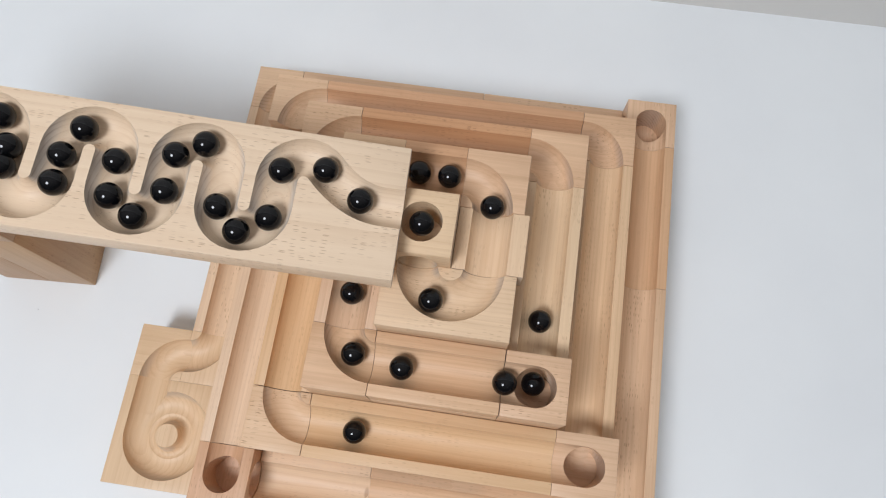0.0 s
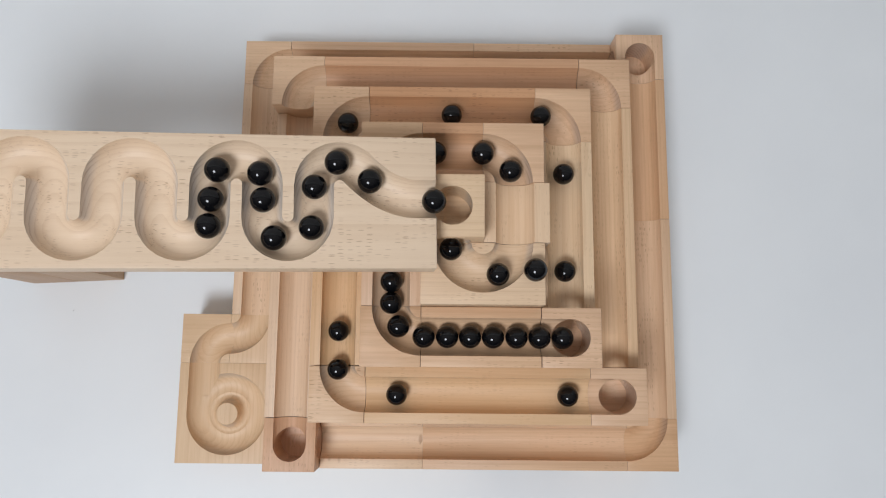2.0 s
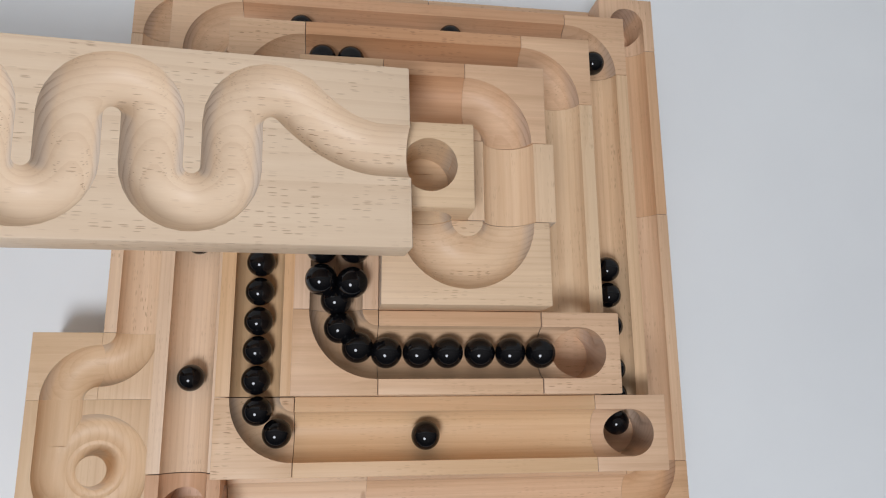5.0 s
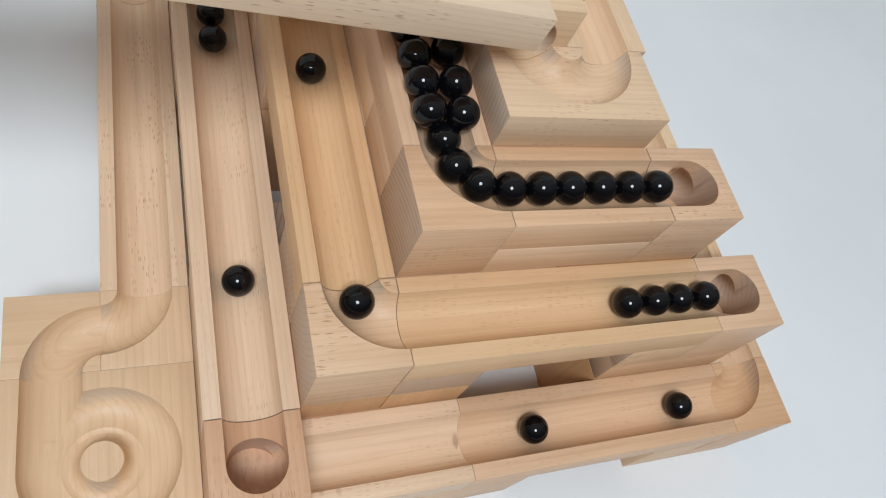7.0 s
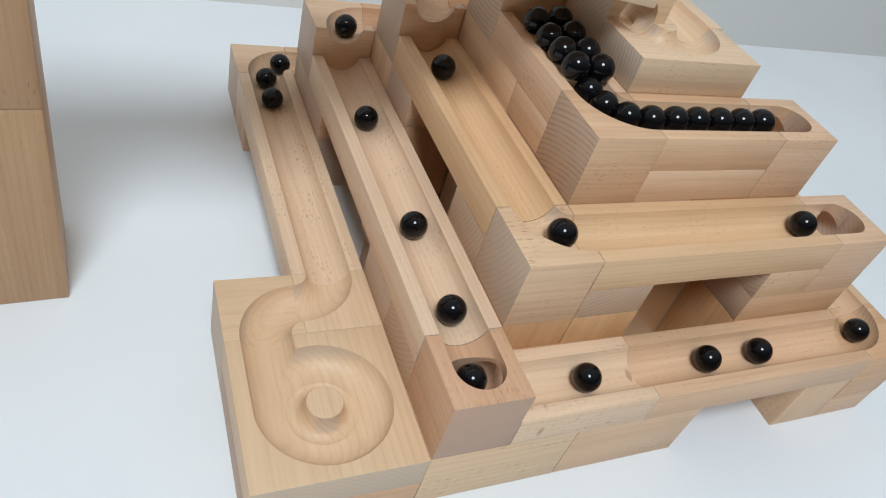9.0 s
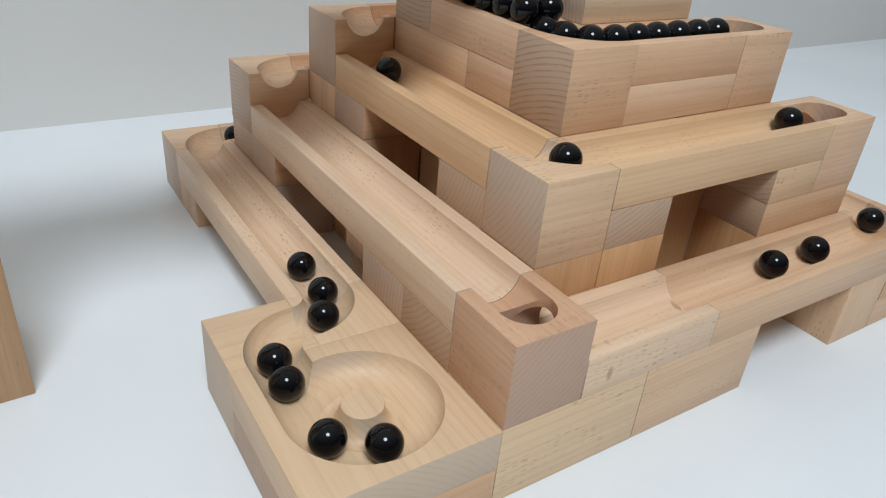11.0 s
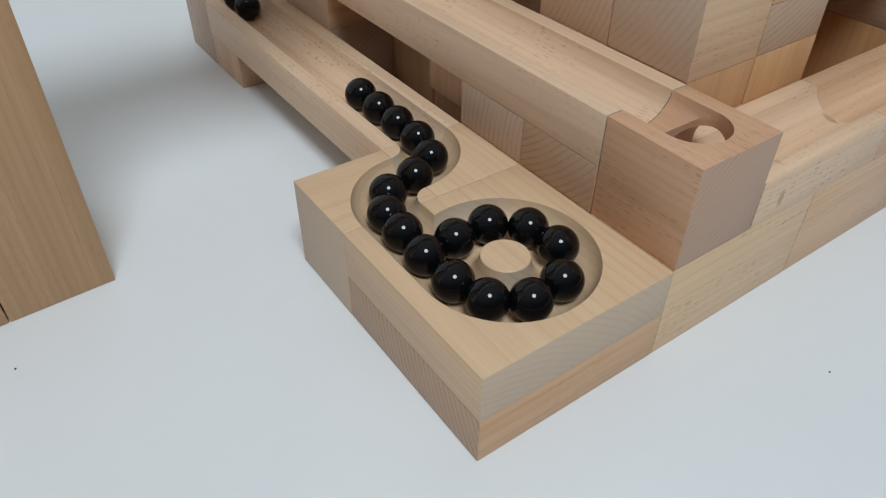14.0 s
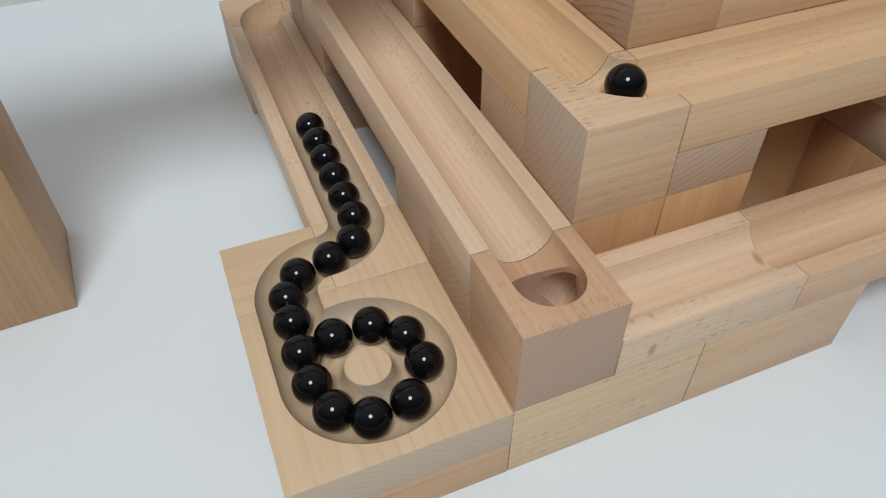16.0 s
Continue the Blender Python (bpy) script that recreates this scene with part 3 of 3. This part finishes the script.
def motions():
    roll([(0, 44.92), (0.5, 45.65), (1, 46.41), (1.5, 47.15), (2, 47.74), (2.5, 48.16), (3, 50.76), (3.5, 55.01), (3.75, 56.92), (4, 58.8), (4.25, 60.66), (4.5, 62.48), (4.75, 64.26), (5, 66.01), (5.25, 67.71), (5.5, 69.38), (5.75, 70.98), (6, 72.55), (6.25, 73.95), (6.5, 75.33), (6.75, 76.88), (9, 92.11), (9.2, 93.34), (9.5, 94.63), (9.75, 95.62), (10, 96.55), (10.25, 97.41), (10.5, 98.24), (10.75, 99.04), (11, 99.8), (11.25, 100.56), (11.5, 101.3), (11.75, 101.96), (12, 102.65), (12.5, 104.89), (13, 104.9), (16, 104.93)])
    roll([(0, 32.1), (0.5, 36.04), (1, 38.97), (1.5, 42.25), (2, 44.7), (2.5, 46.75), (3, 49.23), (3.5, 53.58), (3.75, 55.45), (4, 57.26), (4.25, 59.01), (4.5, 60.72), (4.75, 62.4), (5, 64.05), (5.25, 65.68), (5.5, 67.31), (5.75, 68.95), (6.25, 72.26), (6.5, 73.96), (6.75, 75.69), (9, 91.47), (9.2, 92.81), (9.5, 94.13), (9.75, 95.12), (10, 96.04), (10.25, 96.9), (10.5, 97.7), (10.75, 98.48), (11, 99.24), (11.25, 100.01), (11.5, 100.79), (11.75, 101.5), (12, 102.26), (12.5, 104.46), (13, 104.53), (16, 104.54)])
    roll([(0, 31.09), (0.5, 35.48), (1, 38.47), (2, 43.42), (2.5, 45.58), (3, 47.66), (3.5, 51.3), (3.75, 53.07), (4, 54.82), (4.25, 56.56), (4.5, 58.29), (4.75, 60.01), (5, 61.73), (5.25, 63.45), (5.5, 65.17), (5.75, 66.91), (6.25, 70.43), (6.5, 72.22), (6.75, 74.06), (9, 90.8), (9.2, 91.94), (9.5, 93.13), (9.75, 94.07), (10, 94.96), (10.25, 95.82), (10.5, 96.68), (10.75, 97.51), (11, 98.34), (11.25, 99.2), (11.5, 100.06), (11.75, 100.91), (12, 101.8), (12.5, 104.06), (13, 104.15), (16, 104.17)])
    roll([(0, 30.23), (0.5, 33.98), (1, 37.29), (2, 42.74), (2.5, 44.56), (3, 46.93), (3.5, 50.07), (3.75, 51.64), (4, 53.18), (4.25, 54.71), (4.5, 56.23), (4.75, 57.77), (5, 59.33), (5.25, 60.93), (5.5, 62.57), (5.75, 64.27), (6, 66.05), (6.25, 68.12), (6.5, 70.25), (6.75, 72.04), (7, 73.81), (9.2, 91.17), (9.5, 92.59), (9.75, 93.59), (10, 94.5), (10.25, 95.38), (10.5, 96.23), (10.75, 97.08), (11, 97.93), (11.25, 98.78), (11.5, 99.62), (11.75, 100.41), (12, 101.25), (12.5, 103.63), (13, 103.8), (16, 103.8)])
    roll([(0, 28.66), (0.5, 30.59), (1, 35.22), (1.5, 38.45), (2.5, 44.13), (3, 46.21), (3.5, 48.12), (3.75, 49.37), (4, 50.74), (4.25, 52.21), (4.5, 53.76), (4.75, 55.38), (5, 57.05), (5.25, 58.75), (5.5, 60.46), (5.75, 62.16), (6, 63.84), (6.25, 65.54), (6.5, 67.36), (6.75, 69.44), (7, 71.53), (7.5, 75.1), (9.5, 88.27), (9.75, 89.84), (10, 91.36), (10.25, 92.83), (10.5, 94.25), (10.75, 95.6), (11, 96.88), (11.25, 98.08), (11.5, 99.19), (11.75, 100.06), (12, 100.86), (12.5, 103.01), (13, 103.32), (16, 103.35)])
    roll([(0, 27.87), (0.5, 29.41), (1, 32.68), (1.5, 36.9), (2.5, 43.34), (3, 45.6), (3.5, 47.73), (3.75, 48.88), (4, 50.02), (4.25, 51.16), (4.5, 52.3), (4.75, 53.46), (5, 54.63), (5.25, 55.83), (5.5, 57.07), (5.75, 58.35), (6.25, 61.08), (6.75, 64.09), (7, 65.71), (7.5, 70.47), (8, 74.86), (9.5, 86.48), (9.75, 88.32), (10, 90.1), (10.25, 91.81), (10.5, 93.43), (10.75, 94.95), (11, 96.36), (11.25, 97.64), (11.5, 98.78), (11.75, 99.61), (12, 100.36), (12.5, 102.59), (13, 102.96), (16, 102.96)])
    roll([(0, 26.87), (0.5, 28.99), (1, 31.55), (1.5, 35.88), (2, 38.69), (2.5, 42.13), (3, 43.93), (3.5, 45.12), (3.75, 45.96), (4, 46.89), (4.25, 47.89), (4.5, 48.95), (4.75, 50.08), (5, 51.27), (5.25, 52.5), (5.5, 53.78), (5.75, 55.1), (6.25, 57.82), (6.75, 60.62), (7, 62.03), (7.5, 65.46), (8, 70.04), (8.5, 74.23), (9.5, 83.18), (9.75, 85.5), (10, 87.77), (10.25, 89.96), (10.5, 92.03), (10.75, 93.94), (11, 95.68), (11.25, 97.17), (11.5, 98.4), (11.75, 99.19), (12, 99.89), (12.5, 102.12), (13, 102.59), (16, 102.61)])
    roll([(0, 24.04), (0.5, 28.56), (1, 30.27), (1.5, 34.63), (2, 36.77), (2.5, 41.69), (3, 43.12), (3.5, 44.58), (3.75, 45.53), (4, 46.5), (4.25, 47.5), (4.5, 48.57), (4.75, 49.7), (5, 50.88), (5.25, 52.12), (5.5, 53.4), (5.75, 54.71), (6.25, 57.4), (6.75, 60.16), (7, 61.57), (7.5, 65), (8, 69.32), (8.5, 73.15), (9.5, 80.29), (9.75, 82.04), (10, 83.77), (10.25, 85.48), (10.5, 87.16), (10.75, 88.83), (11, 90.47), (11.25, 92.07), (11.5, 93.66), (11.75, 95.17), (12, 96.49), (12.5, 98.43), (13, 98.97), (16, 98.98)])
    roll([(0, 23.56), (0.5, 28.06), (1, 29.83), (1.5, 33.08), (2, 35.16), (2.5, 38.42), (3, 42.58), (3.5, 44.1), (3.75, 45.07), (4, 46.08), (4.25, 47.11), (4.5, 48.18), (4.75, 49.28), (5, 50.42), (5.25, 51.59), (5.5, 52.8), (5.75, 54.05), (6.25, 56.67), (6.75, 59.45), (7.5, 63.96), (8, 68.26), (8.5, 71.63), (9, 74.88), (9.5, 78.44), (9.75, 80.27), (10, 82.12), (10.25, 83.99), (10.5, 85.84), (10.75, 87.68), (11, 89.5), (11.25, 91.27), (11.5, 92.99), (11.75, 94.67), (12, 96.09), (12.5, 97.95), (13, 98.53), (16, 98.6)])
    roll([(0, 22.62), (0.5, 27.6), (1, 29.32), (1.5, 31), (2, 33.9), (2.5, 37.48), (3, 41.8), (3.5, 43.68), (3.75, 44.71), (4, 45.71), (4.25, 46.75), (4.5, 47.76), (4.75, 48.78), (5, 49.8), (5.25, 50.84), (5.5, 51.89), (5.75, 52.97), (6.25, 55.2), (6.75, 57.58), (8, 64.4), (8.5, 68.86), (9, 72.71), (9.2, 74.2), (9.5, 76.47), (9.75, 78.38), (10, 80.31), (10.25, 82.23), (10.5, 84.13), (10.75, 86.01), (11, 87.85), (11.25, 89.64), (11.5, 91.37), (11.75, 92.83), (12, 94.23), (12.5, 97.35), (13, 98.17), (16, 98.2)])
    roll([(0, 20.55), (0.5, 27.15), (1, 28.58), (1.5, 30.13), (2, 32.15), (2.5, 36.34), (3.5, 43.22), (3.75, 44.34), (4, 45.35), (4.25, 46.38), (4.5, 47.4), (4.75, 48.41), (5, 49.43), (5.25, 50.46), (5.5, 51.52), (5.75, 52.59), (6.25, 54.82), (6.75, 57.2), (8, 63.68), (8.5, 67.55), (9, 71.75), (9.2, 73.2), (9.5, 75.38), (9.75, 77.22), (10, 79.08), (10.25, 80.94), (10.5, 82.79), (10.75, 84.64), (11, 86.48), (11.25, 88.29), (11.75, 91.84), (12, 93.57), (12.5, 96.73), (13, 97.87), (16, 97.88)])
    roll([(0, 19.07), (0.5, 23.75), (1, 28.19), (1.5, 29.44), (2, 30.59), (2.5, 33.78), (3, 37.73), (3.5, 42.33), (3.75, 43.18), (4, 43.88), (4.25, 44.45), (4.5, 44.94), (4.75, 45.39), (5, 45.83), (5.25, 46.3), (5.5, 46.83), (5.75, 47.47), (6, 48.25), (6.25, 49.23), (6.75, 51.83), (8.5, 64), (9, 67.87), (9.2, 69.64), (9.5, 72.12), (9.75, 74.18), (10, 76.2), (10.25, 78.21), (10.5, 80.19), (10.75, 82.13), (11, 84.06), (11.25, 85.95), (11.75, 89.6), (12, 91.37), (12.5, 94.34), (13, 97.09), (13.5, 97.12), (16, 97.14)])
    roll([(0, 17.95), (0.5, 22.84), (1, 27.76), (1.5, 29.04), (2, 30.17), (2.5, 33), (3, 36.44), (3.75, 39.63), (4, 40.54), (4.25, 41.4), (4.5, 42.24), (4.75, 43.07), (5, 43.92), (5.25, 44.8), (5.5, 45.74), (5.75, 46.75), (6, 47.87), (6.25, 48.85), (6.75, 51.44), (8.5, 63.07), (9, 66.9), (9.2, 68.95), (9.5, 71.39), (9.75, 73.32), (10, 75.16), (10.25, 76.95), (10.5, 78.67), (10.75, 80.37), (11, 82.03), (11.25, 83.67), (11.75, 86.97), (12.5, 92.11), (13, 95.66), (13.5, 96.73), (16, 96.77)])
    roll([(0, 17.27), (0.5, 22.03), (1, 26.84), (1.5, 28.52), (2, 29.79), (2.5, 32.43), (3, 36), (3.75, 39.25), (4, 40.16), (4.25, 41.02), (4.5, 41.85), (4.75, 42.69), (5, 43.53), (5.25, 44.41), (5.5, 45.35), (5.75, 46.37), (6, 47.51), (6.25, 48.46), (6.75, 51.06), (8.5, 61.86), (9, 65.41), (9.2, 67.09), (9.5, 69.45), (9.75, 71.37), (10, 73.28), (10.25, 75.17), (10.5, 77.03), (10.75, 78.88), (11, 80.7), (11.25, 82.52), (11.75, 86.1), (12.5, 91.41), (13, 94.68), (13.5, 96.31), (16, 96.37)])
    roll([(0, 16.53), (0.5, 21.26), (1, 24.07), (1.5, 28.13), (2, 29.4), (2.5, 31.55), (3, 35.6), (3.5, 38.95), (3.75, 38.95), (4, 39.76), (4.25, 40.62), (4.5, 41.46), (4.75, 42.29), (5, 43.14), (5.25, 44.02), (5.5, 44.97), (5.75, 45.98), (6, 47.13), (6.25, 47.66), (6.5, 48.27), (6.75, 49.21), (9, 62.97), (9.2, 64.37), (9.5, 66.59), (9.75, 68.49), (10, 70.39), (10.25, 72.31), (10.5, 74.24), (10.75, 76.18), (11, 78.11), (11.25, 80.04), (11.75, 83.85), (13, 92.87), (13.5, 95.89), (16, 95.99)])
    roll([(0, 15.8), (0.5, 19.94), (1, 23.67), (1.5, 27.74), (2, 29.02), (2.5, 30.35), (3, 35.02), (3.5, 38.27), (3.75, 38.59), (4, 39.4), (4.25, 40.25), (4.5, 41.08), (4.75, 41.92), (5, 42.76), (5.25, 43.65), (5.5, 44.59), (5.75, 45.6), (6, 46.75), (6.25, 47.27), (6.5, 47.85), (6.75, 48.73), (9, 60.72), (9.2, 61.5), (9.5, 63.24), (9.75, 64.88), (10, 66.68), (10.25, 68.62), (10.5, 70.69), (10.75, 72.83), (11, 75.04), (11.25, 77.29), (11.75, 81.84), (13, 92.28), (13.5, 95.49), (16, 95.59)])
    roll([(0, 15.29), (0.5, 18.55), (1, 22.59), (1.5, 27.38), (2, 28.64), (2.5, 29.99), (3, 34.63), (3.5, 37.79), (3.75, 38.2), (4, 39), (4.25, 39.86), (4.5, 40.7), (4.75, 41.53), (5, 42.38), (5.25, 43.26), (5.5, 44.2), (5.75, 45.21), (6, 46.35), (6.25, 46.89), (6.5, 47.49), (6.75, 47.78), (7, 48.13), (9.2, 60.15), (9.5, 62.11), (9.75, 63.82), (10, 65.61), (10.25, 67.45), (10.5, 69.33), (10.75, 71.26), (11, 73.21), (11.25, 75.19), (11.75, 79.15), (13.5, 92.13), (14, 95.12), (14.5, 95.19), (16, 95.19)])
    roll([(0, 14.8), (0.5, 17.78), (1, 21.9), (1.5, 26.91), (2, 28.25), (2.5, 29.61), (3, 33.24), (3.5, 37.22), (3.75, 37.81), (4, 38.62), (4.25, 39.48), (4.5, 40.31), (4.75, 41.15), (5, 41.99), (5.25, 42.87), (5.5, 43.81), (5.75, 44.7), (6, 45.49), (6.25, 46.38), (6.5, 47.08), (6.75, 47.4), (7, 47.73), (7.5, 48.28), (9.5, 59.75), (9.75, 61.84), (10, 63.97), (10.25, 66.11), (10.5, 68.23), (10.75, 70.3), (11, 72.28), (11.25, 74.16), (11.5, 75.89), (11.75, 77.53), (14, 91.8), (14.2, 93.1), (14.5, 94.8), (15, 94.8), (16, 94.81)])
    roll([(0, 13.72), (0.5, 16.73), (1, 20.07), (1.5, 24.13), (2, 27.78), (2.5, 29.22), (3, 31.53), (3.5, 36.56), (3.75, 37.42), (4, 38.23), (4.25, 39.09), (4.5, 39.92), (4.75, 40.75), (5, 41.6), (5.25, 42.48), (5.5, 43.2), (5.75, 43.96), (6, 44.78), (6.25, 45.83), (6.5, 46.68), (6.75, 47), (7, 47.37), (7.5, 47.88), (8, 48.21), (9.5, 55.78), (9.75, 57.83), (10, 59.97), (10.25, 62.19), (10.5, 64.41), (10.75, 66.61), (11, 68.74), (11.25, 70.73), (11.5, 72.57), (11.75, 74.46), (14, 91.35), (14.2, 92.2), (14.5, 93.98), (15, 94.45), (16, 94.45)])
    roll([(0, 13.25), (0.5, 16.38), (1, 18.67), (1.5, 23.55), (2, 27.36), (2.5, 28.84), (3, 30.23), (3.5, 35.78), (3.75, 36.97), (4, 37.85), (4.25, 38.7), (4.5, 39.53), (4.75, 40.37), (5, 41.11), (5.25, 41.79), (5.5, 42.48), (5.75, 43.24), (6, 44.08), (6.25, 45.1), (6.5, 46), (6.75, 46.56), (7, 46.97), (7.5, 47.46), (8, 47.75), (8.5, 47.85), (11.75, 47.85)])
    roll([(0, 12.69), (0.5, 16), (1, 18.08), (1.5, 22.57), (2, 27), (2.5, 28.46), (3, 29.85), (3.5, 33.6), (3.75, 34.58), (4, 35.42), (4.25, 36.15), (4.5, 36.81), (4.75, 37.43), (5, 38.03), (5.25, 38.66), (5.5, 39.33), (5.75, 40.08), (6, 40.94), (6.25, 42.4), (6.5, 43.46), (6.75, 43.53), (7, 43.58), (7.5, 43.93), (8, 43.96), (8.5, 43.9), (9, 43.86), (11.75, 43.86)])
    roll([(0, 12.09), (0.5, 15.22), (1, 17.71), (1.5, 22.2), (2.5, 28.08), (3, 29.49), (3.5, 31.81), (3.75, 32.8), (4, 33.83), (4.25, 34.86), (4.5, 35.86), (4.75, 36.82), (5, 37.65), (5.25, 38.27), (5.5, 38.94), (5.75, 39.69), (6, 40.1), (6.25, 40.33), (6.5, 40.44), (7, 40.44), (7.5, 40.28), (8, 40.16), (8.5, 40.12), (11.75, 40.12)])
    roll([(0, 11.6), (0.5, 14.72), (1, 17.13), (1.5, 20.9), (2.5, 27.72), (3, 29.1), (3.5, 30.17), (4.2, 30.19)])
    roll([(0, 11.08), (0.5, 14.16), (1, 16.69), (1.5, 20.39), (2, 24.11), (2.5, 27.38), (3, 28.74), (3.5, 29.81), (4.2, 29.81)])
    roll([(0, 10.23), (0.5, 13.55), (1, 16.15), (1.5, 18.92), (2, 23.33), (2.5, 26.99), (3, 28.36), (3.5, 29.43), (4.2, 29.43)])
    roll([(0, 9.72), (0.5, 12.96), (1, 15.5), (1.5, 18.12), (2, 22.75), (3, 27.99), (3.5, 29.04), (4.2, 29.04)])
    roll([(0, 9.3), (0.5, 11.9), (1, 14.81), (1.5, 17.55), (1.85, 20.94), (2.2, 32.42), (2.5, 35.35), (3.5, 42.8), (3.75, 43.96), (4, 44.96), (4.25, 46), (4.5, 47.01), (4.75, 48.03), (5, 49.05), (5.25, 50.09), (5.5, 51.14), (5.75, 52.22), (6.25, 54.45), (6.75, 56.64), (8, 62.3), (8.5, 65.44), (9, 69.76), (9.2, 71.47), (9.5, 73.81), (9.75, 75.73), (10, 77.63), (10.25, 79.51), (10.5, 81.35), (10.75, 83.18), (11, 84.97), (11.25, 86.73), (11.75, 90.18), (12, 91.84), (12.5, 94.8), (13, 97.5), (13.5, 97.52), (16, 97.54)], hop=((2.0, 5.83, 3.55, 4.60), (2.1, 6.2, 3.72, 4.2)))
    roll([(0, 8.12), (0.5, 11.48), (1, 14.14), (1.5, 17.08), (2, 20.98), (2.5, 23.64), (3, 27.57), (3.5, 28.68), (4.2, 28.68)])
    roll([(0, 7.82), (0.5, 11.08), (1, 13.61), (1.5, 16.54), (2, 20.07), (2.5, 23.28), (3, 27.16), (3.5, 28.3), (4.2, 28.3)])
    roll([(0, 7.3), (0.5, 10.62), (1, 13.05), (1.5, 15.57), (2, 18.55), (2.5, 22.57), (3.5, 27.93), (4.2, 27.95)])
    roll([(0, 6.65), (0.5, 9.8), (1, 12.65), (1.5, 15.06), (2, 17.51), (2.5, 21.33), (3.5, 27.57), (4.2, 27.63)])
    roll([(0, 6.35), (0.5, 9.52), (1, 11.91), (1.5, 14.6), (2, 16.92), (2.5, 20.66), (3.5, 27.19), (4.2, 27.29)])
    roll([(0, 5.69), (0.5, 8.85), (1, 11.54), (1.5, 13.79), (2, 16.37), (2.5, 19.49), (3, 23.93), (3.5, 26.85)], rest=(4.0, 3.32, 3.33, 4.15))
    roll([(0, 5.34), (0.5, 8.5), (1, 10.92), (1.5, 13.39), (2, 15.75), (2.5, 18.43), (3, 22.48), (3.7, 25.78)], rest=(4.0, 3.68, 3.30, 4.15))
    roll([(0, 4.86), (0.5, 8.04), (1, 10.39), (1.5, 12.9), (2, 15.11), (2.5, 17.8), (3, 21.96), (4, 25.77)], rest=(4.3, 3.32, 3.71, 4.14))
    roll([(0, 4.42), (0.5, 7.6), (1, 9.85), (1.5, 12.19), (2, 14.49), (2.5, 17.04), (3, 20.84), (3.5, 24.11), (4.1, 25.8)], rest=(4.4, 3.70, 3.72, 4.14))
    roll([(0, 4.05), (0.5, 7.18), (1, 9.35), (1.5, 11.54), (2, 14.08), (2.5, 16.46), (3, 19.95), (3.5, 23.36), (4.3, 25.79)], rest=(4.6, 3.32, 4.10, 4.12))
    roll([(0, 3.39), (0.5, 6.54), (1, 8.73), (1.5, 10.89), (2, 13.35), (2.5, 16.12), (3, 18.37), (3.5, 22.47), (4.4, 25.78)], rest=(4.7, 3.71, 4.17, 4.14))
    roll([(0, 1.77), (0.5, 4.94), (1, 7.79), (1.5, 10.5), (2, 12.89), (2.5, 15.27), (3, 17.65), (3.5, 22.06), (4.7, 25.77)], rest=(5.0, 3.30, 4.49, 4.145))
    roll([(0, 0.71), (0.5, 3.83), (1, 6.63), (1.5, 9.72), (2, 12.49), (2.5, 14.78), (3, 17.1), (3.5, 20.74), (4.8, 25.75)], rest=(5.1, 3.71, 4.57, 4.145))


for x, y, size in ((2.16, -1.06, 0.0004), (-3.79, 3.10, 0.0004)):
    speck(x, y, size)
motions()
